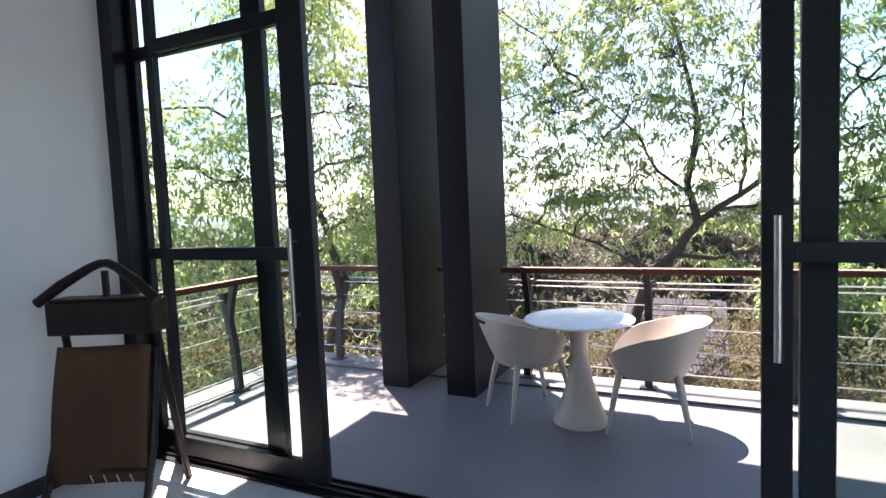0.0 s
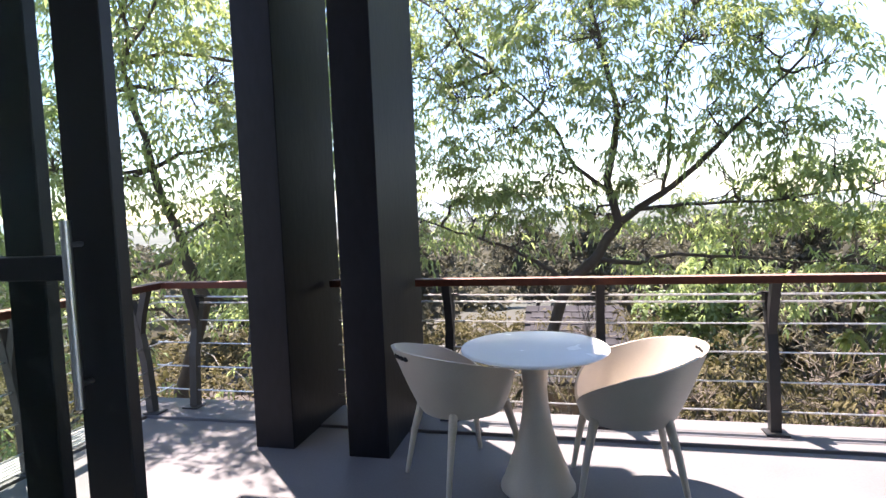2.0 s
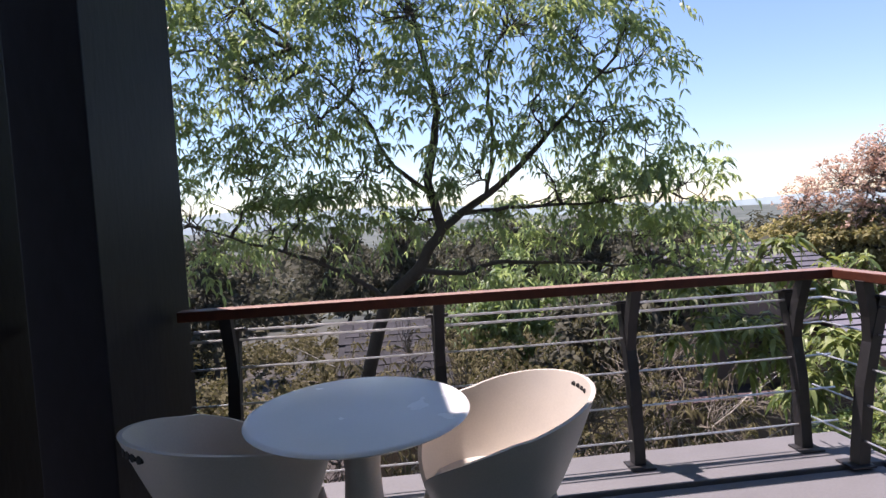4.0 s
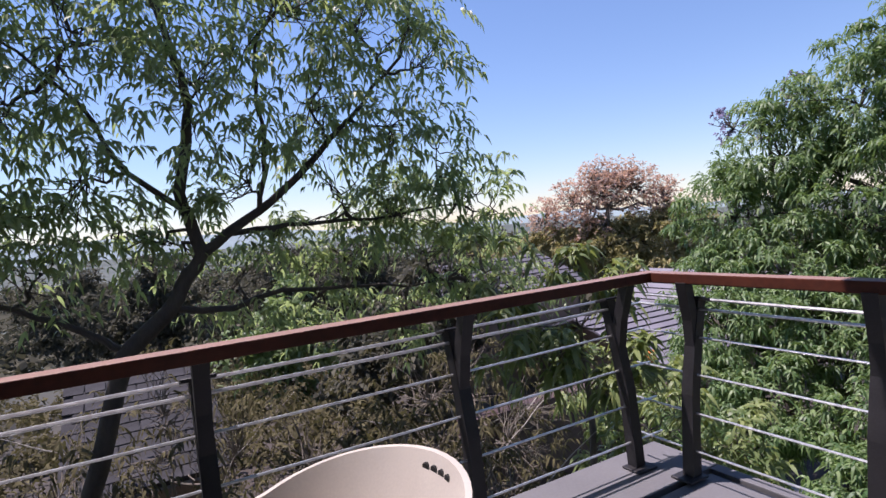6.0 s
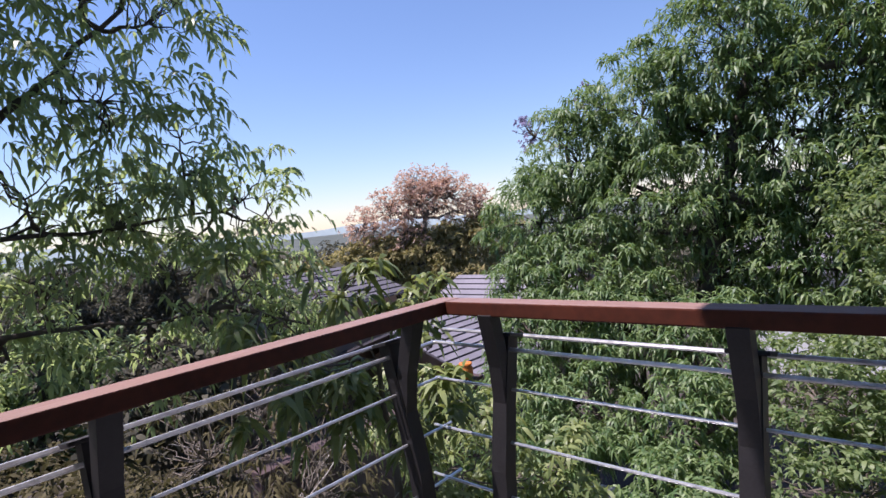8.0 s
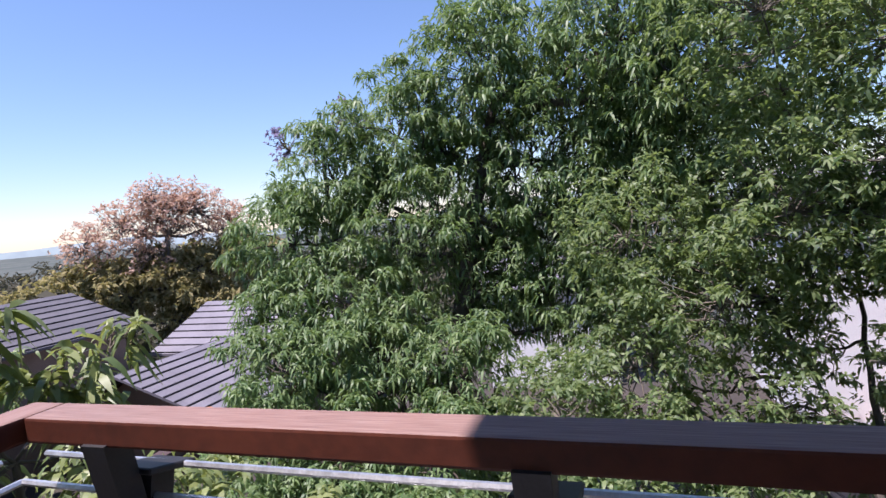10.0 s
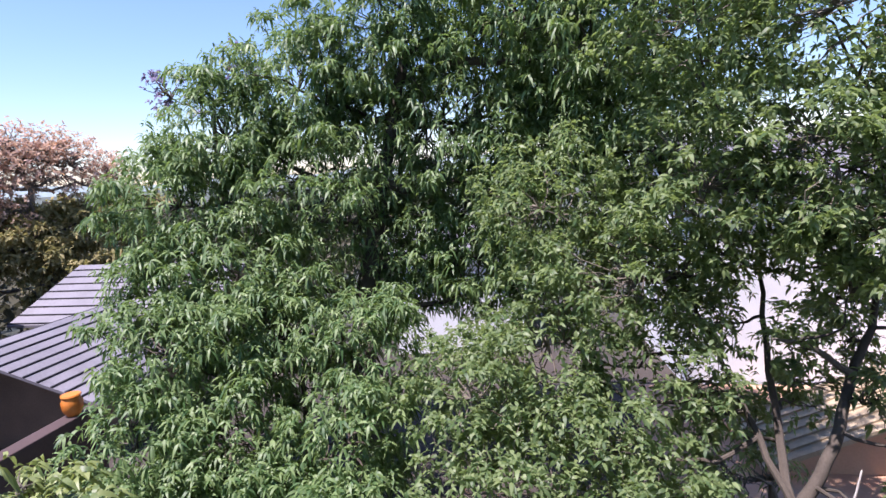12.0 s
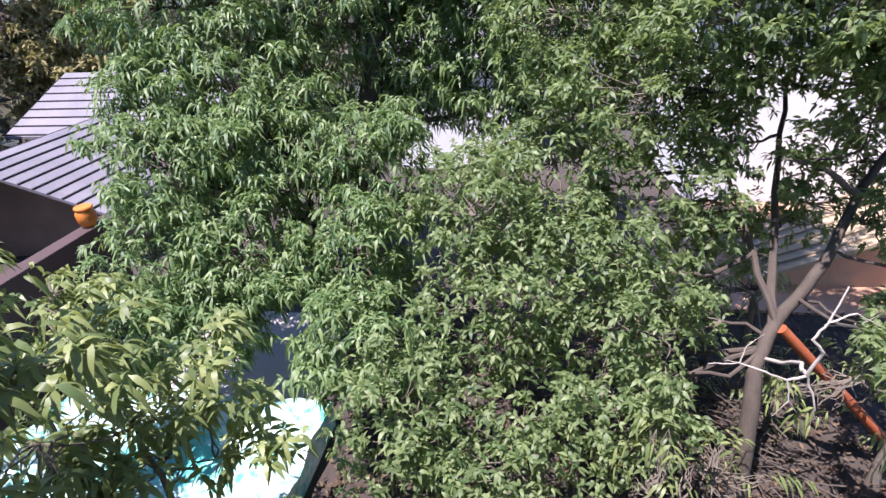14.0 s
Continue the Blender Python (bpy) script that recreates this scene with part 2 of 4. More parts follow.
def thing(name, at, label, category, group="", kind="", rz=0.0):
    e = new(name)
    e.matrix_world = pose(*at, 0, 0, rz)
    e.empty_display_size = 0.1
    return tagged(e, label, category, group, kind)


def box_bm(x0, x1, y0, y1, z0, z1, bevel=0.0, bm=None, seg=2):
    bm = bm or bmesh.new()
    g = bmesh.ops.create_cube(bm, size=1.0, matrix=Matrix.Translation(((x0 + x1) / 2, (y0 + y1) / 2, (z0 + z1) / 2)) @ Matrix.Diagonal((x1 - x0, y1 - y0, z1 - z0, 1)))
    if bevel:
        vs = g["verts"]
        es = list({e for v in vs for e in v.link_edges})
        bmesh.ops.bevel(bm, geom=es, offset=bevel, segments=seg, affect="EDGES", profile=0.6)
    return bm


def tube_bm(points, radii, sides=8, bm=None, square=False):
    """A tube along points with a radius at each."""
    bm = bm or bmesh.new()
    pts = [Vector(p) for p in points]
    if not hasattr(radii, "__len__"):
        radii = [radii] * len(pts)
    rings = []
    side = None
    for i, p in enumerate(pts):
        d = (pts[min(i + 1, len(pts) - 1)] - pts[max(i - 1, 0)]).normalized()
        if side is None:
            side = d.cross(Vector((0, 0, 1)))
            if side.length < 0.05:
                side = d.cross(Vector((1, 0, 0)))
        side = (side - d * side.dot(d)).normalized()
        up = d.cross(side)
        off = math.pi / sides if square else 0
        rings.append([bm.verts.new(p + radii[i] * (math.cos(a) * side + math.sin(a) * up)) for a in (off + 2 * math.pi * k / sides for k in range(sides))])
    for a, b in zip(rings, rings[1:]):
        for k in range(sides):
            bm.faces.new((a[k], a[(k + 1) % sides], b[(k + 1) % sides], b[k]))
    bm.faces.new(rings[0][::-1])
    bm.faces.new(rings[-1])
    return bm


def lathe_bm(profile, sides=48, bm=None):
    """A solid of revolution about z from (radius, height) pairs."""
    bm = bm or bmesh.new()
    rings = [[bm.verts.new((r * math.cos(2 * math.pi * k / sides), r * math.sin(2 * math.pi * k / sides), z)) for k in range(sides)] for r, z in profile]
    for a, b in zip(rings, rings[1:]):
        for k in range(sides):
            bm.faces.new((a[k], a[(k + 1) % sides], b[(k + 1) % sides], b[k]))
    bm.faces.new(rings[0][::-1])
    bm.faces.new(rings[-1])
    return bm


def slab(name, x0, x1, y0, y1, z0, z1, material, label, category, bevel=0.0):
    ob = part(name, box_bm(x0, x1, y0, y1, z0, z1, bevel), material)
    return tagged(ob, label, category, "", "structure")


# ---- room and balcony shell ----
ROOM_Z = 0.05
CEIL_Z = 3.35
DOOR_Y = 2.82
WEST, EAST = -2.20, 3.35
ROOF_X, ROOF_Y, ROOF_Z = -2.19, 5.12, 4.0
slab("floor_room", WEST - 0.2, EAST + 0.2, -3.2, DOOR_Y + 0.06, -0.30, ROOM_Z - 0.004, M_GROUT, "grey grout bed under the room's tiles", "floor")
slab("floor_balcony", -2.62, 3.20, DOOR_Y + 0.06, 5.06, -0.30, 0.0, M_SCREED, "smooth grey cement screed balcony floor", "floor", 0.004)
slab("floor_edge_north", -2.95, 3.30, 5.085, 5.50, -0.32, 0.012, M_SCREED, "grey cement strip along the balcony edge", "floor", 0.006)
slab("floor_edge_east", 3.225, 3.30, 2.2, 5.083, -0.32, 0.012, M_SCREED, "narrow grey cement strip under the railing", "floor", 0.006)
slab("floor_edge_west", -2.95, -2.645, 2.2, 5.083, -0.32, 0.012, M_SCREED, "grey cement strip with a slotted drain", "floor", 0.006)
slab("floor_groove", -2.95, 3.30, DOOR_Y + 0.06, 5.50, -0.40, -0.322, M_EXT, "underside of the balcony slab", "slab")
slab("wall_west", WEST - 0.2, WEST, -3.2, DOOR_Y + 0.10, ROOM_Z, CEIL_Z, M_PLASTER, "smooth white painted room wall", "wall")
slab("wall_south", WEST - 0.2, EAST + 0.2, -3.4, -3.2, ROOM_Z, CEIL_Z, M_PLASTER, "plain white wall behind the room", "wall")
# East wall left open for an added window that lightens the room.
for y0, y1, z0, z1 in ((-3.2, -1.4, ROOM_Z, CEIL_Z), (1.9, DOOR_Y + 0.10, ROOM_Z, CEIL_Z), (-1.4, 1.9, ROOM_Z, 0.25), (-1.4, 1.9, 3.0, CEIL_Z)):
    slab("wall_east", EAST, EAST + 0.2, y0, y1, z0, z1, M_PLASTER, "plain white side wall of the room", "wall")
slab("ceiling_room", WEST - 0.2, EAST + 0.2, -3.4, DOOR_Y + 0.10, CEIL_Z, CEIL_Z + 0.2, M_CEIL, "plain white room ceiling", "ceiling")
slab("roof_balcony", ROOF_X, EAST + 0.6, DOOR_Y - 0.12, ROOF_Y, ROOF_Z, ROOF_Z + 0.2, M_CEIL, "flat overhanging roof above the balcony", "roof")
# Slab out of view above the columns, added to shade tabletop and floor.
slab("roof_columns_unseen", -1.42, -0.09, ROOF_Y, 5.75, ROOF_Z, ROOF_Z + 0.2, M_CEIL, "unseen flat roof slab over the columns, sized to shade the table", "roof")
slab("wall_fascia", WEST - 0.2, EAST + 0.2, DOOR_Y - 0.10, DOOR_Y + 0.10, CEIL_Z + 0.2, ROOF_Z, M_PLASTER, "white wall band above the sliding doors", "wall")
slab("wall_below", WEST - 0.2, EAST + 0.2, DOOR_Y - 0.2, DOOR_Y + 0.05, -4.6, -0.41, M_EXT, "grey rendered wall of the storey below", "wall")
slab("baseboard", WEST, WEST + 0.015, -3.2, DOOR_Y - 0.10, ROOM_Z, ROOM_Z + 0.10, M_BASE, "black skirting along the white wall", "skirting", 0.003)

# polished floor tiles
tile_data = None
floor_room = bpy.data.objects["floor_room"]
for i in range(10):
    for j in range(10):
        if tile_data is None:
            tile = part("tile", box_bm(-0.298, 0.298, -0.298, 0.298, -0.012, 0.0, 0.0015, seg=1), M_TILE, floor_room)
            tile_data = tile.data
        else:
            tile = new("tile", tile_data)
            tile.parent = floor_room
        tile.location = (WEST + 0.30 + 0.6 * i if i < 9 else EAST - 0.08, DOOR_Y - 0.40 - 0.6 * j, ROOM_Z + (i * 7 + j * 3) % 5 * 0.0002)
        if i == 9:
            tile.scale.x = 0.24


# ---- sliding doors ----
def stile(name, x0, x1, y, z0, z1, parent, depth=0.05):
    return part(name, box_bm(x0, x1, y - depth / 2, y + depth / 2, z0, z1, 0.004, seg=1), M_FRAME, parent)


def leaf(name, x0, x1, y, left, right, label, category, handle=None):
    """One glazed leaf: two stiles, bottom, middle, transom and top rails, six panes' worth of glass."""
    d = thing(name, ((x0 + x1) / 2, y, ROOM_Z), label, category, "", "structure")
    cx = (x0 + x1) / 2
    z0, z1 = 0.04, CEIL_Z - ROOM_Z - 0.09
    a, b = x0 - cx, x1 - cx
    stile("stile", a, a + left, 0, z0, z1, d)
    stile("stile", b - right, b, 0, z0, z1, d)
    levels = ((z0, z0 + 0.12), (1.32, 1.395), (2.62, 2.70), (z1 - 0.07, z1))
    for lo, hi in levels:
        part("rail", box_bm(a + left, b - right, -0.022, 0.022, lo, hi, 0.003, seg=1), M_FRAME, d)
    for (_, lo), (hi, _) in zip(levels, levels[1:]):
        g = part("pane", box_bm(a + left - 0.005, b - right + 0.005, -0.003, 0.003, lo - 0.005, hi + 0.005), M_GLASS, d, "clear glass pane")
        g.visible_shadow = False
    if handle is not None:
        h = part("handle", tube_bm([(handle - cx, -0.075, 0.95), (handle - cx, -0.075, 1.50)], 0.014, 12), M_STEEL, d, "long brushed steel pull handle")
        soft(h)
        for z in (1.02, 1.43):
            part("bracket", tube_bm([(handle - cx, -0.075, z), (handle - cx, -0.024, z)], 0.008, 8), M_STEEL, h)
    return d


leaf("window_1", -2.08, -0.94, DOOR_Y + 0.035, 0.05, 0.15, "fixed black-framed glazed panel beside the balcony door", "window")
leaf("door_1", -1.84, -0.60, DOOR_Y - 0.03, 0.065, 0.17, "open black-framed sliding glass door with steel handle", "door", -0.72)
leaf("window_2", 1.665, 3.27, DOOR_Y + 0.035, 0.12, 0.06, "fixed black-framed glazed panel beside the opening", "window")
leaf("door_2", 1.53, 2.98, DOOR_Y - 0.03, 0.105, 0.13, "open black-framed sliding glass door with steel handle", "door", 1.58)
dframe = thing("door_frame", (0, DOOR_Y, 0), "black aluminium frame round the sliding doors", "door frame", "", "structure")
part("jamb", box_bm(WEST, -2.08, -0.10, 0.10, ROOM_Z, CEIL_Z, 0.004, seg=1), M_FRAME, dframe)
part("jamb", box_bm(3.27, EAST, -0.10, 0.10, ROOM_Z, CEIL_Z, 0.004, seg=1), M_FRAME, dframe)
part("head", box_bm(-2.08, 3.27, -0.10, 0.10, CEIL_Z - 0.09, CEIL_Z, 0.004, seg=1), M_FRAME, dframe)
part("sill", box_bm(-2.08, 3.27, -0.10, 0.10, 0.0, ROOM_Z + 0.012, 0.003, seg=1), M_FRAME, dframe, "low black aluminium track")
for y in (-0.055, 0.0, 0.06):
    part("track", box_bm(-2.08, 3.27, y - 0.004, y + 0.004, ROOM_Z + 0.012, ROOM_Z + 0.030), M_FRAME, dframe)

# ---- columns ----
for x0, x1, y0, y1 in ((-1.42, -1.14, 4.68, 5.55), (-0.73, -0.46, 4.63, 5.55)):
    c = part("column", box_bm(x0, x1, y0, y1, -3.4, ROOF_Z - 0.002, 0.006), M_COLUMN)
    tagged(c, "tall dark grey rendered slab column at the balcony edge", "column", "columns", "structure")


# ---- railing ----
RAIL_N, RAIL_E, RAIL_W = 5.31, 3.06, -2.62
RAIL_S = 2.30


def y_post(parent, foot, out, rest, name="post"):
    """A forked post: the main arm leans out, the inner arm carries the handrail."""
    o = Vector((*out, 0))
    f = Vector((*foot, 0.012))
    bm = tube_bm([f + o * 0.02, f + o * 0.05 + Vector((0, 0, 0.42)), f + o * 0.095 + Vector((0, 0, 0.66)), f + o * 0.148 + Vector((0, 0, 0.895))], [0.045, 0.044, 0.043, 0.042], 4, square=True)
    p = part(name, bm, M_POST, parent)
    part("arm", tube_bm([f + o * 0.095 + Vector((0, 0, 0.60)), f + o * (0.06 + rest * 0.5) + Vector((0, 0, 0.80)), f + o * rest + Vector((0, 0, 0.998))], [0.038, 0.038, 0.040], 4, square=True), M_POST, p)
    cap = part("cap", box_bm(-0.062, 0.062, -0.055, 0.055, 0, 0.014, 0.003, seg=1), M_POST, p)
    cap.matrix_local = Matrix.Translation(f + o * 0.150 + Vector((0, 0, 0.892))) @ Vector((0, 0, 1)).rotation_difference(Vector((out[0] * 0.26, out[1] * 0.26, 1)).normalized()).to_matrix().to_4x4()
    part("foot_plate", box_bm(-0.07, 0.07, -0.06, 0.06, 0, 0.012, 0.003, seg=1), M_POST, p).location = f
    return p


CABLES = (0.155, 0.345, 0.535, 0.720, 0.865, 0.905)


def lean(z):
    return 0.02 + 0.13 * max(0.0, (z - 0.1) / 0.8) ** 1.5


def railing(name, label, a, b, out, posts, rail_points, rest=0.0):
    r = thing(name, (0, 0, 0), label, "railing", "balcony railings", "")
    for q in posts:
        y_post(r, q, out, rest)
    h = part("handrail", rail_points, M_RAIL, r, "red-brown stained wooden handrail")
    o = Vector((*out, 0))
    for i, z in enumerate(CABLES):
        s = o * (lean(z) + (0.03 if i == 5 else -0.02 if i == 4 else 0.0))
        p0, p1 = Vector((*a, z)) + s, Vector((*b, z)) + s
        n = 12
        pts = [p0.lerp(p1, k / n) - Vector((0, 0, 0.006 * math.sin(math.pi * k / n))) for k in range(n + 1)]
        soft(part("cable", tube_bm(pts, 0.0075 if i > 3 else 0.0055, 6), M_CABLE, r))
    return r


def rail_bm(x0, x1, y0, y1):
    return box_bm(x0, x1, y0, y1, 1.0, 1.052, 0.006)


railing("railing", "forked steel post railing with wooden handrail and steel rods", (-0.43, RAIL_N), (RAIL_E + 0.12, RAIL_N), (0, 1),
        [(-0.21, RAIL_N), (0.87, RAIL_N), (1.95, RAIL_N), (2.96, RAIL_N)], rail_bm(-0.43, RAIL_E + 0.12, RAIL_N - 0.045, RAIL_N + 0.045))
railing("railing", "forked steel post railing with sunlit wooden handrail", (RAIL_E, RAIL_S), (RAIL_E, RAIL_N + 0.12), (1, 0),
        [(RAIL_E, 5.08), (RAIL_E, 4.26), (RAIL_E, 3.20), (RAIL_E, 2.40)], rail_bm(RAIL_E + 0.03, RAIL_E + 0.12, RAIL_S, RAIL_N - 0.047), 0.05)
railing("railing", "forked steel post railing beside the leafy tree", (RAIL_W - 0.12, RAIL_N), (-1.42, RAIL_N), (0, 1),
        [(-2.38, RAIL_N)], rail_bm(RAIL_W - 0.045, -1.42, RAIL_N - 0.045, RAIL_N + 0.045))
railing("railing", "short handrail and rods between the two columns", (-1.10, RAIL_N), (-0.73, RAIL_N), (0, 1), [], rail_bm(-1.10, -0.73, RAIL_N - 0.045, RAIL_N + 0.045))
railing("railing", "forked steel post railing seen through the glass door", (RAIL_W, RAIL_S), (RAIL_W, RAIL_N + 0.12), (-1, 0),
        [(RAIL_W, 5.15), (RAIL_W, 4.10), (RAIL_W, 3.05)], rail_bm(RAIL_W - 0.045, RAIL_W + 0.045, RAIL_S, RAIL_N - 0.047))


# slotted drain along the west edge
drain = thing("drain_grate", (-2.80, 3.85, 0.012), "slotted steel drain grate set along the balcony edge", "drain")
for k in range(6):
    part("slat", box_bm(-0.115 + 0.042 * k, -0.093 + 0.042 * k, -1.2, 1.2, 0.0, 0.014, 0.002, seg=1), M_CABLE, drain)
for y in (-1.2, -0.4, 0.4, 1.2):
    part("crosspiece", box_bm(-0.125, 0.125, y - 0.01, y + 0.01, -0.001, 0.006), M_POST, drain)

# ---- table and chairs ----
def tulip_table(at):
    t = thing("table", at, "round white tulip table on a flared pedestal foot", "table")
    prof = [(0.205, 0.0), (0.205, 0.012), (0.185, 0.05), (0.155, 0.13), (0.118, 0.23), (0.088, 0.34), (0.070, 0.46), (0.064, 0.56), (0.070, 0.64), (0.095, 0.71), (0.135, 0.745), (0.145, 0.752)]
    soft(part("pedestal", lathe_bm(prof), M_WHITE, t, "flared white moulded pedestal"))
    soft(part("tabletop", lathe_bm([(0.05, 0.752), (0.34, 0.754), (0.385, 0.764), (0.400, 0.774), (0.396, 0.782), (0.380, 0.785), (0.05, 0.785)], 96), M_TOP, t, "glossy white round tabletop"), 60)
    return t


def tub_chair(at, rz, label):
    """Tub chair facing +x: a flared shell with a high back and sloping arms on four splayed legs."""
    c = thing("chair", at, label, "chair", "chairs at the round table", "", rz)
    bm = bmesh.new()
    nu, nv = 56, 12

    def rim(a):
        return 0.432 + 0.365 * (0.5 - 0.5 * math.cos(a)) ** 0.42

    def surf(a, v, inset):
        base = 0.405
        z = base + (rim(a) - base) * v
        h = (z - base) / 0.40
        r = 0.232 + 0.128 * h ** 0.8 - inset
        rx = r * (1.05 if math.cos(a) < 0 else 1.0)
        return Vector((rx * math.cos(a) - 0.04 * h * (1 if math.cos(a) < 0 else 0), r * 1.02 * math.sin(a), z))

    outer = [[bm.verts.new(surf(2 * math.pi * u / nu, v / nv, 0.0)) for u in range(nu)] for v in range(nv + 1)]
    inner = [[bm.verts.new(surf(2 * math.pi * u / nu, v / nv, 0.016) + Vector((0, 0, 0.012 * (1 - v / nv)))) for u in range(nu)] for v in range(nv + 1)]
    for u in range(nu):
        w = (u + 1) % nu
        for v in range(nv):
            bm.faces.new((outer[v][u], outer[v][w], outer[v + 1][w], outer[v + 1][u]))
            bm.faces.new((inner[v][w], inner[v][u], inner[v + 1][u], inner[v + 1][w]))
        bm.faces.new((outer[nv][u], outer[nv][w], inner[nv][w], inner[nv][u]))
    bm.faces.new(outer[0][::-1])
    bm.faces.new(inner[0])
    shell = soft(part("shell", bm, M_WHITE, c, "smooth cream-white plastic tub shell"), 50)
    soft(part("seat", lathe_bm([(0.10, 0.410), (0.225, 0.412), (0.245, 0.420), (0.238, 0.432), (0.10, 0.428)], 40), M_WHITE, c))
    # Near-black plugs paint the shade inside the finger holes; nothing is cut.
    for k in range(4):
        a = math.pi + (k - 1.5) * 0.10
        p = surf(a, 0.90, -0.002)
        n = Vector((math.cos(a), math.sin(a), 0.1)).normalized()
        part("slot", tube_bm([p - n * 0.022, p + n * 0.004], 0.014, 10), M_HOLE_SHADE, shell, "dark plug painting a finger hole's shade")
    for sx, sy in ((1, 1), (1, -1), (-1, 1), (-1, -1)):
        soft(part("leg", tube_bm([(sx * 0.180, sy * 0.165, 0.44), (sx * 0.225, sy * 0.195, 0.25), (sx * 0.270, sy * 0.220, 0.0)], [0.026, 0.020, 0.014], 10), M_WHITE, c))
    return c


tulip_table((0.475, 4.42, 0.0))
tub_chair((0.05, 4.52, 0.0), 46, "cream tub chair with four finger holes, back to the columns")
tub_chair((0.95, 4.48, 0.0), 184, "cream tub chair with sunlit inside, facing the table")


# ---- valet stand ----
def valet(at, rz):
    v = thing("valet_stand", at, "dark wooden valet stand with brown leather panel", "valet stand", "", "", rz)
    for s in (-1, 1):
        soft(part("leg", tube_bm([(s * 0.25, 0.20, 0), (s * 0.245, 0.12, 0.35), (s * 0.235, 0.02, 0.86)], [0.018, 0.019, 0.018], 8), M_DARKWOOD, v))
        soft(part("leg", tube_bm([(s * 0.25, -0.20, 0), (s * 0.245, -0.08, 0.30), (s * 0.24, 0.02, 0.72)], [0.018, 0.019, 0.017], 8), M_DARKWOOD, v))
    for z, y in ((0.20, -0.12), (0.72, 0.02)):
        part("crossbar", tube_bm([(-0.25, y, z), (0.25, y, z)], 0.013, 8), M_DARKWOOD, v)
    tray = part("tray", box_bm(-0.265, 0.265, -0.05, 0.10, 0.80, 0.955, 0.012), M_DARKWOOD, v, "dark trinket tray box")
    part("tray_lip", box_bm(-0.255, 0.255, -0.040, 0.090, 0.9545, 0.968, 0.004, seg=1), M_DARKWOOD, tray)
    bm = bmesh.new()
    n = 14
    rows = []
    for i in range(n + 1):
        k = i / n
        z = 0.745 - 0.60 * k
        y = -0.02 - 0.11 * k - 0.02 * math.sin(math.pi * k)
        rows.append([bm.verts.new((x * 0.235, y + 0.008 * math.sin(3 * x), z)) for x in np.linspace(-1, 1, 9)])
    for a, b in zip(rows, rows[1:]):
        for j in range(8):
            bm.faces.new((a[j], a[j + 1], b[j + 1], b[j]))
    panel = soft(part("panel", bm, M_CANVAS, v, "brown leather trouser panel"))
    sol = panel.modifiers.new("thickness", "SOLIDIFY")
    sol.thickness = 0.006
    for k in range(4):
        x = -0.04 + 0.065 * k
        part("lace", tube_bm([(x, -0.140, 0.185), (x + 0.02, -0.148, 0.155)], 0.003, 5), M_LACE, panel)
    part("neck", box_bm(-0.016, 0.016, 0.015, 0.035, 0.955, 1.09, 0.004, seg=1), M_DARKWOOD, v)
    pts = [(-0.30, -0.05, 0.955), (-0.19, -0.018, 1.035), (-0.07, 0.015, 1.105), (-0.02, 0.025, 1.125), (0.02, 0.025, 1.125), (0.07, 0.015, 1.105), (0.19, -0.018, 1.035), (0.30, -0.05, 0.955)]
    soft(part("hanger", tube_bm(pts, [0.024, 0.026, 0.022, 0.020, 0.020, 0.022, 0.026, 0.024], 10), M_DARKWOOD, v, "curved dark wooden hanger"))
    return v


valet((-1.69, 2.28, ROOM_Z), 24).scale = (1.12, 1.2, 1.2)

# Unseen black-framed window, added only to let daylight into the room.
w3 = thing("added_side_window", (EAST + 0.1, 0.25, 0.25), "added unseen side window that lets light into the room", "window", "", "structure")
for y in (-1.65, -0.03, 1.59):
    part("stile", box_bm(-0.03, 0.03, y, y + 0.06, 0.0, 2.75, 0.003, seg=1), M_FRAME, w3)
for z in (0.0, 2.69):
    for y in (-1.59, 0.03):
        part("rail", box_bm(-0.028, 0.028, y, y + 1.56, z, z + 0.06, 0.003, seg=1), M_FRAME, w3)
for y in (-1.595, 0.025):
    part("pane", box_bm(-0.003, 0.003, y, y + 1.57, 0.055, 2.695), M_GLASS, w3, "clear glass pane").visible_shadow = False

# ---- ground and distance ----
GROUND = -3.4
rng = np.random.default_rng(7)


def sheet(name, verts, faces, material, smooth=False):
    me = bpy.data.meshes.new(name)
    me.from_pydata(verts, [], faces)
    me.materials.append(material)
    if smooth:
        me.polygons.foreach_set("use_smooth", [True] * len(me.polygons))
    return new(name, me)


def land(radii, rays, height):
    verts, faces = [(0, 0, GROUND)], []
    for r in radii:
        for k in range(rays):
            a = 2 * math.pi * k / rays
            x, y = r * math.cos(a), r * math.sin(a)
            verts.append((x, y, height(x, y, r)))
    for k in range(rays):
        faces.append((0, 1 + k, 1 + (k + 1) % rays))
    for i in range(len(radii) - 1):
        p, q = 1 + i * rays, 1 + (i + 1) * rays
        for k in range(rays):
            w = (k + 1) % rays
            faces.append((p + k, q + k, q + w, p + w))
    return verts, faces


def ground_height(x, y, r):
    if r < 14:
        return GROUND
    fall = -min(14.0, (r - 14) * 0.10)
    hill = max(0.0, (r - 260) / 1200) ** 0.8 * 16 * (0.55 + 0.6 * noise.noise((x / 500, y / 500, 0.3)))
    return GROUND + fall + hill + 1.2 * noise.noise((x / 30, y / 30, 0)) * min(1, (r - 14) / 30)


gv, gf = land([3, 6, 9, 14, 20, 28, 40, 60, 90, 130, 190, 270, 400, 600, 900, 1300, 1900, 2800], 96, ground_height)
hv, hf = [], []
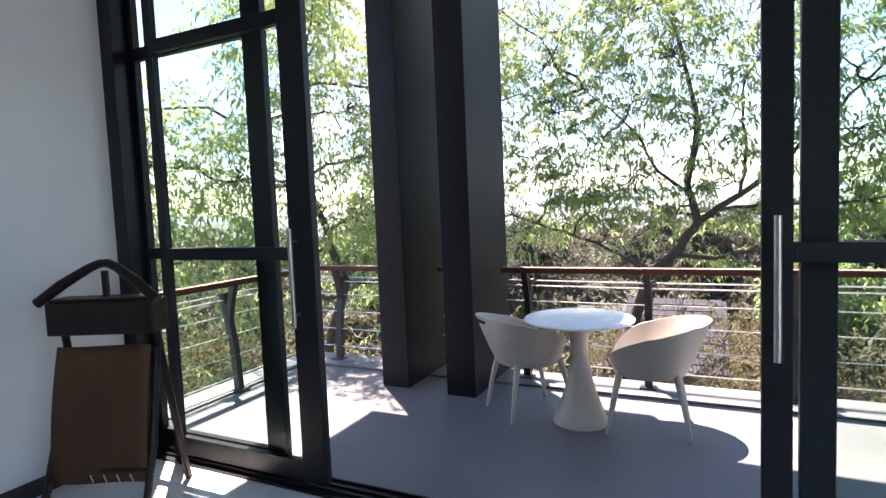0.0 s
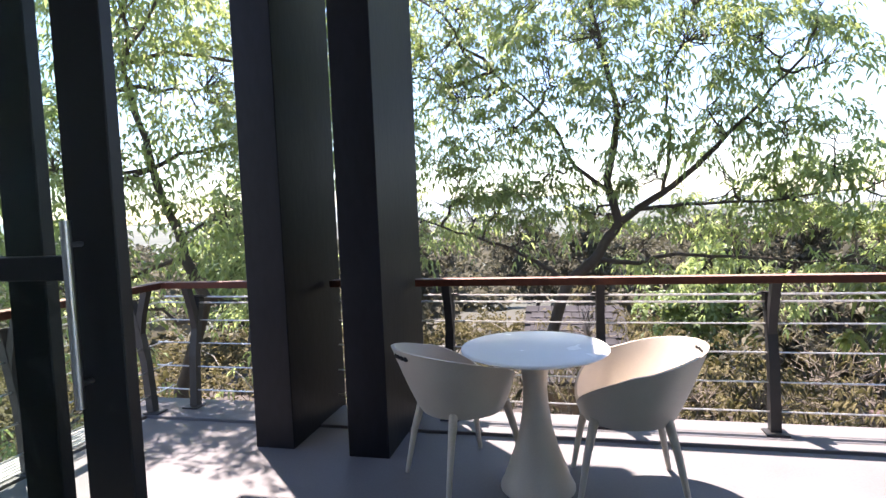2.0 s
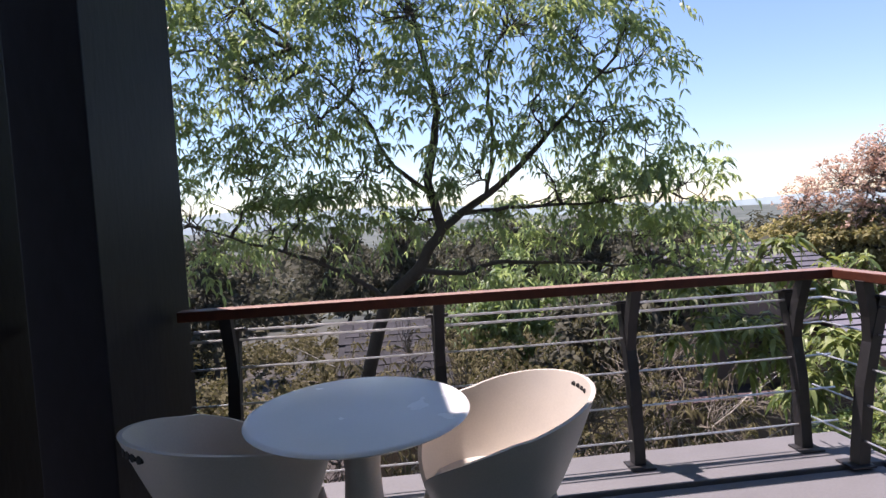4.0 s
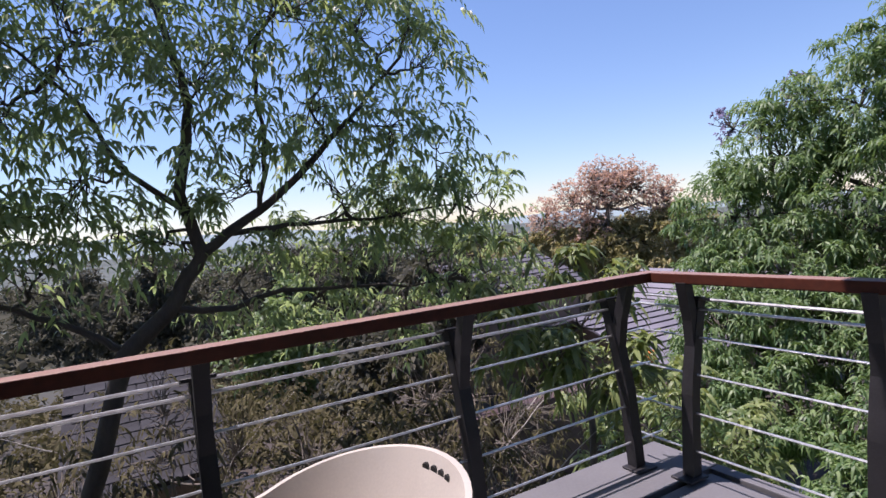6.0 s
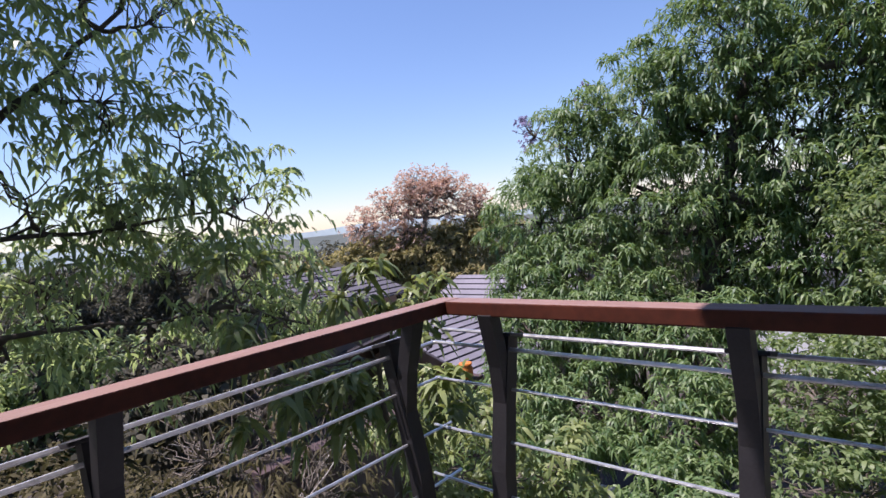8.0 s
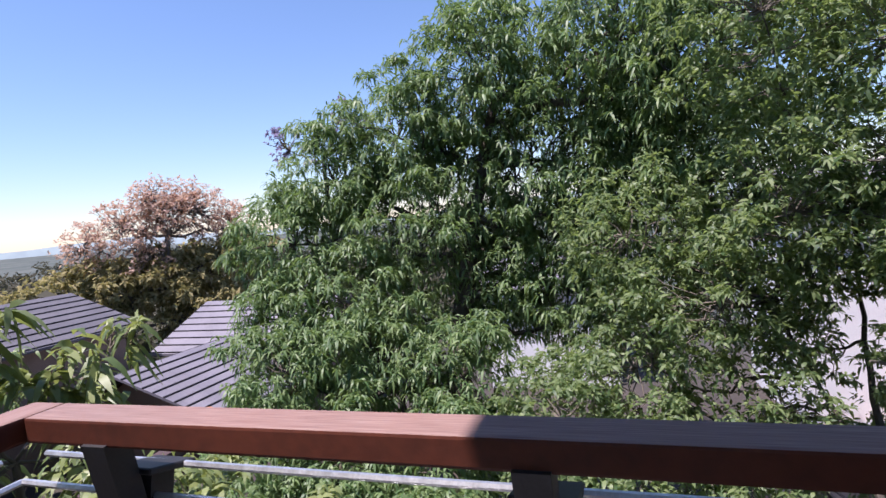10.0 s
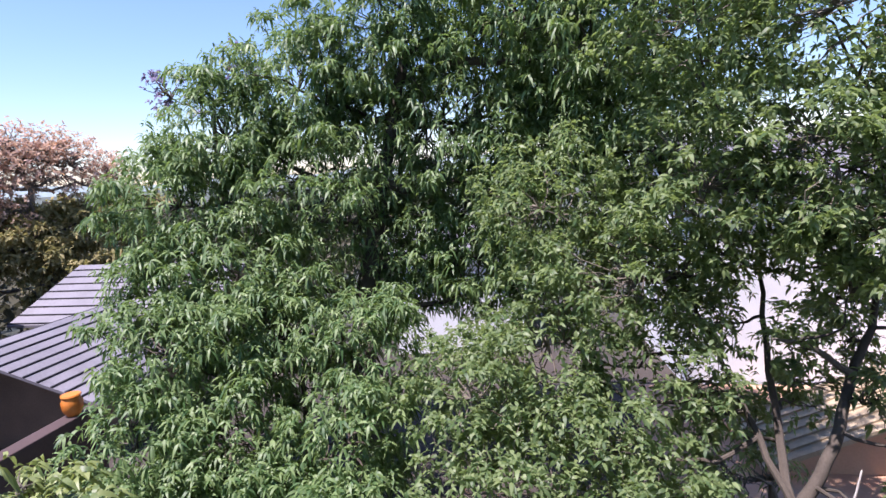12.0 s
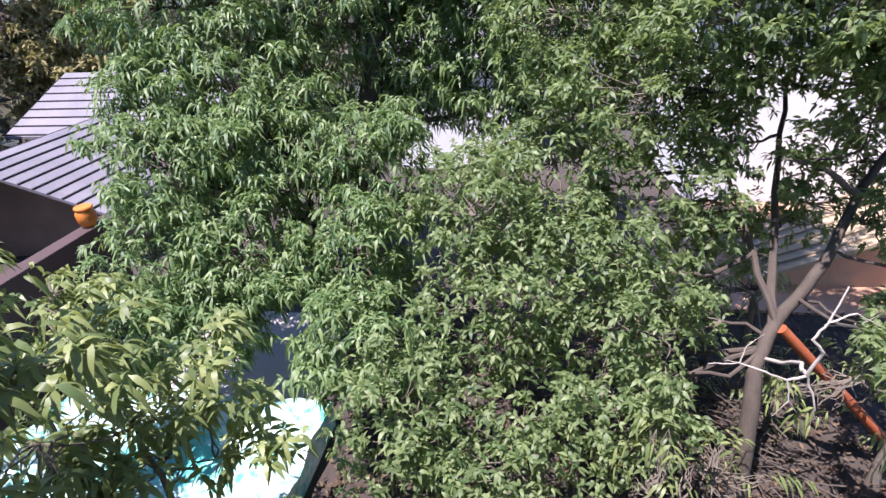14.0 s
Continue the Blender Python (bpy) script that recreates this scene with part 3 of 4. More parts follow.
for k in range(181):
    ang = radians(-120 + 240 * k / 180)
    for i, (r, z) in enumerate(((1250, -60.0), (1300, 14 + 26 * noise.noise((k / 14, 0.5, 0)) + 9 * noise.noise((k / 4, 2.5, 0))), (1700, -60.0))):
        hv.append((r * math.sin(ang), r * math.cos(ang), z))
    if k:
        q = 3 * k
        hf += [(q - 3, q, q + 1, q - 2), (q - 2, q + 1, q + 2, q - 1)]
tagged(sheet("backdrop", hv, hf, M_HILL, True), "haze-painted blue-green hills on the horizon", "hills", "", "structure")
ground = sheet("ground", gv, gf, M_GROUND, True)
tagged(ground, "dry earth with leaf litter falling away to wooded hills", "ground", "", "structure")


# ---- foliage ----
def leaf_mesh(name, base, way, length, width, droop, material, parent=None, label="", kind="", simple=False):
    """Many leaves in one mesh: each a narrow curved blade from base along way, bending down by droop."""
    n = len(base)
    up = np.array([0, 0, 1.0])
    side = np.cross(way, up + rng.normal(0, 0.5, (n, 3)))
    side /= np.linalg.norm(side, axis=1, keepdims=True) + 1e-9
    L, W, D = length[:, None], width[:, None], droop[:, None]
    fold = np.cross(side, way) * W * 0.18

    def along(s, w):
        c = base + way * L * s - up * D * L * s * s
        return (c - side * W * w * 0.5 + fold * (1 if w else 0), c + side * W * w * 0.5 + fold * (1 if w else 0))

    if simple:
        l1, r1 = along(0.45, 1.0)
        tip = along(1.0, 0)[0]
        v = np.stack([base, r1, tip, l1], 1).reshape(-1, 3)
        per, loops = 4, np.array([0, 1, 2, 3])
        starts, totals = np.array([0]), np.array([4])
    else:
        l1, r1 = along(0.30, 0.95)
        l2, r2 = along(0.65, 0.80)
        tip = along(1.0, 0)[0]
        v = np.stack([base, l1, r1, l2, r2, tip], 1).reshape(-1, 3)
        per, loops = 6, np.array([0, 2, 1, 1, 2, 4, 3, 3, 4, 5])
        starts, totals = np.array([0, 3, 7]), np.array([3, 4, 3])
    me = bpy.data.meshes.new(name)
    me.vertices.add(len(v))
    me.vertices.foreach_set("co", v.astype(np.float32).ravel())
    idx = (np.arange(n)[:, None] * per + loops[None]).ravel()
    me.loops.add(len(idx))
    me.loops.foreach_set("vertex_index", idx.astype(np.int32))
    st = (np.arange(n)[:, None] * len(loops) + starts[None]).ravel()
    me.polygons.add(len(st))
    me.polygons.foreach_set("loop_start", st.astype(np.int32))
    me.polygons.foreach_set("loop_total", np.tile(totals, n).astype(np.int32))
    me.update(calc_edges=True)
    me.validate()
    me.materials.append(material)
    ob = new(name, me)
    if parent is not None:
        ob.parent = parent
    return tagged(ob, label, "", "", kind)


def unit(a):
    return a / (np.linalg.norm(a, axis=1, keepdims=True) + 1e-9)


def cluster_points(blobs, per, shell=0.55, tufts=20, size=0.22, fill=0.3):
    """Sprig positions and outward ways: small domed tufts set about in balls (x, y, z, radius), and the tufts' middles."""
    P, O, mid = [], [], []
    for x, y, z, r in blobs:
        n = max(4, int(per * r * r))
        m = max(4, int(tufts * r * r))
        d = unit(rng.normal(0, 1, (m, 3)) + np.array([0, 0, 0.15]))
        c = np.array([x, y, z]) + d * (r * (shell + (1.08 - shell) * rng.random(m) ** 0.7))[:, None]
        own = rng.integers(0, m, n)
        h = unit(rng.normal(0, 1, (n, 3)))
        h[:, 2] = np.abs(h[:, 2]) * 0.85 - 0.15
        reach = (size * rng.uniform(0.55, 1.3, m))[own] * rng.random(n) ** 0.4
        p = c[own] + h * reach[:, None] * np.array([1, 1, 0.75])
        o = unit(h + 0.45 * d[own])
        loose = rng.random(n) < fill
        e = unit(rng.normal(0, 1, (n, 3)))
        p[loose] = (np.array([x, y, z]) + e * (r * (0.45 + 0.6 * rng.random(n) ** 0.8))[:, None])[loose]
        o[loose] = e[loose]
        P.append(p)
        O.append(o)
        mid.append(c)
    return np.concatenate(P), np.concatenate(O), mid


def sprigs(P, O, k, length, spread, droop, up=0.2, habit="whorl"):
    """k leaves from each sprig: whorls fan out round its tip, feathers hang in pairs along an arching stalk."""
    n = len(P)
    axis = unit(O * 0.7 + np.array([0, 0, up]) + rng.normal(0, 0.35, (n, 3)))
    ref = unit(np.cross(axis, rng.normal(0, 1, (n, 3))))
    third = np.cross(axis, ref)
    ax, rf, th = (np.repeat(v, k, 0) for v in (axis, ref, third))
    base = np.repeat(P, k, 0)
    ln = length * rng.uniform(0.65, 1.2, n * k)
    if habit == "whorl":
        a = np.tile(np.arange(k) * 2 * np.pi / k, n) + rng.normal(0, 0.35, n * k)
        way = unit(ax * 0.42 + (rf * np.cos(a)[:, None] + th * np.sin(a)[:, None]) + rng.normal(0, spread * 0.4, (n * k, 3)))
        base = base + ax * (rng.uniform(-0.5, 0.2, n * k) * length)[:, None]
    else:
        s = np.tile(np.repeat(np.linspace(0.15, 1.0, (k + 1) // 2), 2)[:k], n)[:, None]
        sgn = np.tile(np.where(np.arange(k) % 2, 1.0, -1.0), n)[:, None]
        flat = unit(np.cross(ax, np.array([0, 0, 1.0])) + 1e-4)
        reach = length * 2.4
        base = base + ax * reach * s - np.array([0, 0, 0.55]) * reach * s * s
        way = unit(flat * sgn * 0.75 + ax * 0.55 + np.array([0, 0, -0.45 * droop]) + rng.normal(0, spread * 0.4, (n * k, 3)))
    return base, way, ln, droop * rng.uniform(0.5, 1.3, n * k)


def limb_points(a, b, sag, n=7, wob=0.12):
    a, b = Vector(a), Vector(b)
    size = (b - a).length
    pts = []
    seed = rng.random() * 50
    for i in range(n + 1):
        k = i / n
        p = a.lerp(b, k)
        p.z -= sag * math.sin(math.pi * k) * size
        w = math.sin(math.pi * min(1, k * 1.0)) * wob * size
        p += Vector((noise.noise((seed, k * 3, 0)), noise.noise((seed, k * 3, 9)), noise.noise((seed, k * 3, 17)))) * w
        pts.append(p)
    return pts


def tree(name, label, trunk, trunk_r, blobs, leaf_m, bark, per=420, k=7, length=0.13, ratio=0.27, spread=0.55, droop=0.6, shell=0.55, twigs=10, up=0.2, limb_r=0.05, twig_r=0.010, habit="whorl", taper=0.72, forks=(), tufts=20, size=0.22, fill=0.3, twig_m=None):
    """A tapered trunk, limbs to every part of the crown, twigs, and a crown of single leaves."""
    t = thing(name, trunk[0], label, "shrub" if name == "shrub" else "tree")
    home = Vector(trunk[0])

    def grown(nm, bm, material, kind=""):
        ob = soft(part(nm, bm, material, t))
        ob.matrix_parent_inverse = Matrix.Translation(-home)
        return tagged(ob, "", "", "", kind)

    pts = []
    for a, b in zip(trunk, trunk[1:]):
        pts += limb_points(a, b, 0, 5, 0.05)[:-1]
    pts.append(Vector(trunk[-1]))
    m = len(pts)
    grown("trunk", tube_bm(pts, [trunk_r * (1 - taper * i / (m - 1)) * (1.35 if i == 0 else 1) for i in range(m)], 10), bark)
    for fork, fr, fm in forks:
        fp = []
        for a, b in zip(fork, fork[1:]):
            fp += limb_points(a, b, 0, 4, 0.10)[:-1]
        fp.append(Vector(fork[-1]))
        grown("limb", tube_bm(fp, [fr * (1 - 0.7 * i / (len(fp) - 1)) for i in range(len(fp))], 7), fm)
        if fm is not M_TWIG:
            pts = pts + fp
    P, O, mid = cluster_points(blobs, per, shell, tufts, size, fill)
    at = 0
    upper = pts[m // 3:]
    bm = bmesh.new()
    for (x, y, z, r), own in zip(blobs, mid):
        c = Vector((x, y, z))
        root = min(upper, key=lambda q: (q - c).length + 0.6 * max(0, q.z - c.z))
        lp = limb_points(root, c, 0.06 if z < root.z + 1 else -0.05, 8, 0.22)
        lr = limb_r * (0.7 + 0.5 * r)
        grown("limb", tube_bm(lp, [lr * (1 - 0.75 * i / 8) for i in range(9)], 6), bark)
        cnt = max(4, int(per * r * r))
        tips = [Vector(q) for q in own] + [Vector(P[at + int(rng.integers(cnt))]) for _ in range(int(twigs * max(1, r)))]
        for tip in tips:
            q = min(lp[3:], key=lambda v: (v - tip).length + 0.1 * rng.random())
            tp = limb_points(q, tip, 0.05, 5, 0.28)
            tube_bm(tp, [twig_r * (1.5 - 1.15 * i / 5) for i in range(6)], 4, bm)
        at += cnt
    grown("twig_tangle", bm, twig_m or bark, "stuff")
    base_p, way, ln, dr = sprigs(P, O, k, length, spread, droop, up, habit)
    crown = leaf_mesh("crown", base_p, way, ln, ln * ratio, dr, leaf_m, t, "", "stuff")
    crown.matrix_parent_inverse = Matrix.Translation(-home)
    return t


# ---- trees in front of the balcony ----
tree("tree", "tall airy tree with spring-green drooping leaves, close to the balcony",
     [(0.0, 8.5, GROUND), (0.2, 8.4, -0.8), (0.62, 8.15, 0.62), (0.95, 8.1, 0.92), (1.22, 8.1, 1.33), (1.10, 8.1, 1.83), (1.23, 8.1, 2.51), (1.13, 8.2, 3.1), (0.9, 8.3, 4.2)], 0.085,
     [(-0.6, 8.2, 2.9, 0.8), (-0.7, 8.4, 2.0, 0.75), (-0.1, 8.3, 2.5, 0.7), (-0.2, 8.3, 1.75, 0.55), (0.5, 8.0, 3.0, 0.8), (0.45, 8.1, 1.95, 0.5), (0.2, 8.4, 1.35, 0.4), (-0.55, 8.5, 1.4, 0.45), (0.95, 7.8, 3.4, 0.8),
      (1.25, 7.7, 2.6, 0.6), (1.9, 7.7, 3.2, 0.7), (2.1, 7.8, 2.5, 0.55), (1.6, 8.0, 1.9, 0.45), (2.6, 7.8, 3.2, 0.6), (2.8, 7.7, 2.3, 0.55), (3.15, 7.7, 2.85, 0.38), (3.2, 7.8, 3.5, 0.42), (3.25, 7.7, 2.1, 0.45),
      (2.4, 8.0, 1.75, 0.5), (3.0, 8.2, 1.6, 0.5), (3.75, 7.8, 1.7, 0.42), (4.05, 8.0, 1.5, 0.35), (3.3, 8.2, 1.15, 0.45), (2.5, 8.3, 1.15, 0.45), (3.9, 8.2, 1.05, 0.4), (1.5, 8.3, 1.1, 0.4), (0.9, 8.4, 1.5, 0.4),
      (0.5, 8.4, 4.2, 1.1), (-0.8, 8.5, 4.2, 1.1), (1.9, 8.2, 4.3, 0.9), (-1.8, 8.6, 3.2, 1.1), (-1.8, 8.8, 4.8, 1.1), (2.8, 8.0, 4.3, 0.6), (0.6, 8.6, 5.2, 1.0), (-1.4, 8.8, 1.5, 0.7), (4.35, 8.4, 0.8, 0.4), (5.0, 8.5, 0.7, 0.35), (4.0, 8.3, 0.55, 0.4), (3.1, 8.4, 0.6, 0.4), (1.9, 8.3, 1.45, 0.36), (0.6, 8.5, 1.55, 0.36), (2.9, 8.4, 1.85, 0.36), (3.5, 8.3, 1.4, 0.36), (2.2, 8.5, 0.75, 0.4)],
     M_LEAF_A, M_BARK, per=350, k=8, length=0.084, ratio=0.34, spread=0.6, droop=0.75, shell=0.25, twigs=10, limb_r=0.020, twig_r=0.0045, habit="feather", taper=0.75, tufts=34, size=0.17, fill=0.2,
     forks=(([(1.22, 8.1, 1.33), (1.69, 8.05, 1.65), (2.15, 8.0, 2.04), (2.52, 7.95, 2.41), (3.05, 7.9, 2.98)], 0.045, M_BARK), ([(0.62, 8.15, 0.62), (0.45, 8.2, 0.77), (-0.04, 8.2, 1.06), (-0.54, 8.3, 1.23), (-1.4, 8.5, 1.5)], 0.032, M_BARK),
            ([(0.95, 8.1, 0.92), (1.42, 8.1, 0.86), (1.84, 8.1, 0.96), (2.63, 8.2, 0.89), (3.52, 8.2, 0.84)], 0.032, M_BARK), ([(1.45, 8.08, 1.48), (1.9, 8.0, 1.52), (2.68, 8.0, 1.51), (3.59, 8.0, 1.6)], 0.026, M_BARK),
            ([(1.12, 8.1, 1.7), (0.75, 8.1, 2.0), (0.5, 8.1, 2.5), (-0.2, 8.2, 3.2)], 0.028, M_BARK), ([(1.69, 8.05, 1.65), (1.75, 7.9, 2.2), (1.7, 7.8, 2.8), (2.0, 7.8, 3.6)], 0.024, M_BARK)))
tree("tree", "leaning tree with bright backlit leaves beside the columns",
     [(-4.4, 7.6, GROUND), (-4.2, 7.4, -0.6), (-3.6, 7.2, 0.6), (-4.3, 7.4, 1.9), (-4.9, 7.6, 3.6)], 0.11,
     [(-3.4, 7.4, 1.6, 0.8), (-4.0, 8.0, 3.3, 1.2), (-5.0, 6.6, 2.2, 1.1), (-5.6, 5.6, 2.4, 1.2), (-3.0, 8.4, 2.6, 1.0), (-4.6, 7.4, 4.6, 1.4), (-3.2, 8.2, 0.6, 0.8), (-6.0, 5.4, 1.0, 1.1), (-6.4, 4.6, 3.4, 1.2), (-2.6, 8.6, 4.3, 1.1), (-4.8, 6.8, 0.7, 0.8), (-2.9, 5.9, 4.3, 0.55), (-3.6, 6.4, 4.6, 0.8), (-2.2, 5.9, 4.8, 0.4)],
     M_LEAF_A, M_BARK, per=430, k=8, length=0.092, ratio=0.36, spread=0.6, droop=0.7, shell=0.2, twigs=10, limb_r=0.026, twig_r=0.005, habit="feather", tufts=34, size=0.22, fill=0.4)
tree("tree", "large dense tree with drooping glossy leaves",
     [(10.8, 7.0, GROUND), (10.9, 6.9, -1.2), (11.2, 6.6, 0.8), (11.4, 6.0, 3.2)], 0.26,
     [(10.6, 9.5, 1.1, 1.1), (11.1, 8.9, 2.1, 1.1), (11.5, 7.8, 2.8, 1.2), (11.6, 6.3, 3.5, 1.4), (11.6, 4.1, 3.9, 1.7), (11.4, 7.2, 1.2, 1.5), (11.8, 5.2, 2.1, 1.8), (11.1, 2.8, 3.2, 1.8), (10.2, 8.3, 0.0, 1.1),
      (9.6, 9.2, -0.1, 0.8), (11.4, 3.7, 1.2, 1.6), (10.4, 2.6, 1.5, 1.2), (11.4, 6.0, 0.1, 1.0), (11.2, 4.8, 0.2, 1.1), (10.7, 4.1, -0.2, 0.9)],
     M_LEAF_B, M_BARK, per=800, k=8, length=0.135, ratio=0.25, spread=0.5, droop=0.8, shell=0.45, twigs=2, up=0.5, tufts=24, size=0.34, fill=0.5)
tree("tree", "low-hanging bough of dense lance-shaped leaves",
     [(9.6, 7.4, GROUND), (9.5, 7.3, -2.2), (9.3, 7.2, -1.0)], 0.10,
     [(9.5, 7.6, -0.6, 1.0), (9.3, 6.3, -0.8, 0.9), (8.8, 8.7, -0.6, 0.8), (8.1, 8.7, -1.4, 0.8), (8.3, 7.7, -1.6, 0.8), (7.8, 7.9, -2.0, 0.7), (8.4, 6.3, -1.5, 0.8), (7.0, 8.3, -1.9, 0.5), (7.4, 6.1, -2.0, 0.7)],
     M_LEAF_B, M_BARK, per=1000, k=8, length=0.125, ratio=0.25, spread=0.5, droop=0.8, shell=0.45, twigs=2, up=0.5, limb_r=0.03, tufts=28, size=0.26, fill=0.45)
tree("tree", "tree with broad upturned leaves and crooked pale branches",
     [(6.9, 2.35, GROUND), (7.2, 2.3, -2.3), (7.37, 2.28, -1.99), (7.64, 2.06, -1.67), (7.87, 1.69, -1.19), (8.32, 1.31, -0.59), (8.5, 1.08, -0.3), (8.7, 0.8, 0.9)], 0.085,
     [(8.2, 4.9, -0.9, 0.8), (8.7, 4.1, -0.5, 0.9), (8.7, 3.2, 0.2, 0.9), (7.9, 3.9, -1.2, 0.8), (7.5, 4.7, -1.5, 0.8), (8.3, 2.95, -0.8, 0.6), (7.4, 3.5, -1.7, 0.8), (9.4, 4.1, 0.9, 0.9), (8.7, 2.5, 1.1, 1.0),
      (8.2, 1.8, 1.5, 1.0), (7.8, 1.3, 0.9, 0.8), (8.9, 1.9, 0.9, 0.6), (9.2, 1.25, 0.9, 0.8), (9.6, 2.9, 0.0, 0.7), (9.4, 4.9, -1.0, 0.7), (6.6, 5.4, -2.3, 0.8), (6.4, 4.4, -2.4, 0.8), (6.9, 3.5, -2.2, 0.65), (6.7, 1.5, -1.3, 0.4), (8.3, 1.6, 2.6, 1.1), (8.0, 0.5, 2.3, 1.0), (8.7, 2.7, 3.1, 1.1), (7.7, -0.3, 1.5, 0.9), (8.2, 0.4, 0.9, 0.6), (8.6, 0.9, 0.55, 0.5), (8.9, 1.2, -0.1, 0.38), (8.35, 1.9, -0.35, 0.36), (9.3, 2.3, -0.4, 0.42), (8.0, 1.15, -0.85, 0.32), (8.6, 2.5, -1.2, 0.4), (7.9, 1.6, 0.2, 0.3), (8.9, 1.5, -1.0, 0.42), (7.6, 1.1, -1.7, 0.36), (9.4, 0.8, -0.6, 0.5), (8.2, 2.7, -1.8, 0.45), (7.3, 0.9, -1.0, 0.34), (8.6, 0.5, -0.3, 0.4), (9.2, 1.9, -1.6, 0.4), (8.4, 1.55, 0.35, 0.42), (8.5, 2.35, 0.5, 0.45), (8.3, 1.35, 0.75, 0.45), (8.5, 2.7, -0.15, 0.36), (9.3, 1.7, 3.4, 0.9)],
     M_LEAF_C, M_BARK, per=850, k=6, length=0.088, ratio=0.38, spread=0.6, droop=0.4, shell=0.4, twigs=14, up=0.6, limb_r=0.022, twig_r=0.006, tufts=32, size=0.21, fill=0.5, twig_m=M_PALE_BARK,
     forks=(([(7.55, 2.12, -1.75), (8.12, 2.02, -1.27), (8.85, 1.92, -0.26), (9.28, 1.8, 0.5)], 0.05, M_BARK), ([(7.6, 2.08, -1.68), (8.2, 2.3, -1.0), (8.56, 2.45, -0.5), (8.8, 2.7, 0.2)], 0.035, M_BARK),
            ([(8.25, 1.36, -0.66), (8.1, 1.9, -0.3), (7.9, 2.2, -0.2)], 0.035, M_PALE_BARK), ([(7.42, 2.2, -1.95), (6.95, 2.12, -1.62), (6.60, 2.25, -1.47), (6.57, 2.21, -1.22), (6.58, 2.30, -1.12), (6.60, 2.22, -0.98), (6.66, 2.13, -0.71)], 0.019, M_TWIG),
            ([(6.60, 2.25, -1.47), (6.60, 2.38, -1.52), (6.56, 2.56, -1.42), (6.60, 2.74, -1.38), (6.66, 2.94, -1.45)], 0.011, M_TWIG), ([(6.60, 2.24, -1.48), (6.55, 2.15, -1.75), (6.58, 2.13, -1.93)], 0.009, M_TWIG),
            ([(6.60, 2.38, -1.52), (6.57, 2.34, -1.70), (6.60, 2.41, -1.89)], 0.008, M_TWIG), ([(6.57, 2.34, -1.70), (6.60, 2.24, -1.84)], 0.006, M_TWIG), ([(6.60, 2.74, -1.38), (6.56, 2.86, -1.33)], 0.006, M_TWIG),
            ([(6.60, 2.74, -1.38), (6.62, 2.71, -1.23), (6.60, 2.62, -1.10)], 0.006, M_TWIG), ([(6.60, 2.22, -0.98), (6.58, 2.07, -0.88), (6.60, 1.89, -0.99)], 0.009, M_TWIG), ([(6.60, 2.24, -1.0), (6.62, 2.05, -1.02), (6.6, 1.92, -0.9)], 0.006, M_TWIG)))
# fallen twigs heaped at the foot of the tree
heap = bmesh.new()
for i in range(70):
    q = Vector((rng.uniform(6.5, 8.0), rng.uniform(1.3, 2.4), GROUND + 0.04 + rng.random() * 0.30))
    w = Vector((rng.normal(0.2, 0.3), rng.normal(0.35, 0.25), rng.normal(-0.05, 0.12)))
    tube_bm(limb_points(q, q + w * rng.uniform(0.6, 1.6), 0.05, 4, 0.12), [0.010, 0.009, 0.008, 0.006, 0.004], 4, heap)
tagged(soft(part("fallen_twigs", heap, M_BARK)), "heap of dry grey fallen twigs under the tree", "twigs", "", "stuff")
tree("shrub", "pale drooping shrub outside the railing corner",
     [(4.2, 7.0, GROUND), (4.2, 6.95, -1.2), (4.1, 6.9, 0.4)], 0.06,
     [(3.7, 6.75, 0.95, 0.28), (3.1, 6.85, 1.0, 0.33), (4.3, 6.75, 0.75, 0.26), (3.3, 6.8, 0.6, 0.4), (3.9, 7.2, 0.2, 0.5), (4.5, 7.0, -1.2, 0.6), (4.75, 7.0, 0.78, 0.22), (4.15, 6.3, 0.3, 0.32), (4.45, 6.4, -0.05, 0.36), (3.85, 6.4, 0.0, 0.3), (3.6, 6.6, 0.3, 0.34), (4.25, 6.5, 0.5, 0.26)],
     M_LEAF_DROOP, M_PALE_BARK, per=190, k=9, length=0.155, ratio=0.27, spread=0.4, droop=0.95, shell=0.2, twigs=6, limb_r=0.012, twig_r=0.005, up=0.9, tufts=34, size=0.11, fill=0.15)
tree("shrub", "bushy sapling with broad yellow-green leaves below the railing",
     [(5.2, 6.7, GROUND), (5.15, 6.65, -2.0), (5.05, 6.6, -0.9)], 0.045,
     [(5.0, 6.6, -0.55, 0.42), (5.3, 6.3, -0.8, 0.4), (4.6, 6.7, -0.55, 0.38), (5.3, 6.0, -1.2, 0.4), (4.8, 6.4, -1.1, 0.4), (5.6, 6.9, -1.1, 0.4), (5.25, 7.0, -0.4, 0.30)],
     M_LEAF_DROOP, M_PALE_BARK, per=240, k=8, length=0.125, ratio=0.30, spread=0.5, droop=0.75, shell=0.2, twigs=10, limb_r=0.012, twig_r=0.005, up=0.8)
tree("shrub", "drooping yellow-green sapling beside the garden wall",
     [(6.1, 8.7, GROUND), (6.1, 8.65, -2.0), (6.0, 8.6, -0.9)], 0.045,
     [(6.0, 8.6, -0.5, 0.45), (6.4, 8.4, -0.95, 0.45), (5.7, 8.8, -0.85, 0.42), (6.5, 8.2, -1.4, 0.45), (5.9, 8.5, -1.4, 0.45)],
     M_LEAF_DROOP, M_PALE_BARK, per=150, k=8, length=0.16, ratio=0.26, spread=0.45, droop=0.9, shell=0.2, twigs=12, limb_r=0.012, twig_r=0.005, up=0.8)
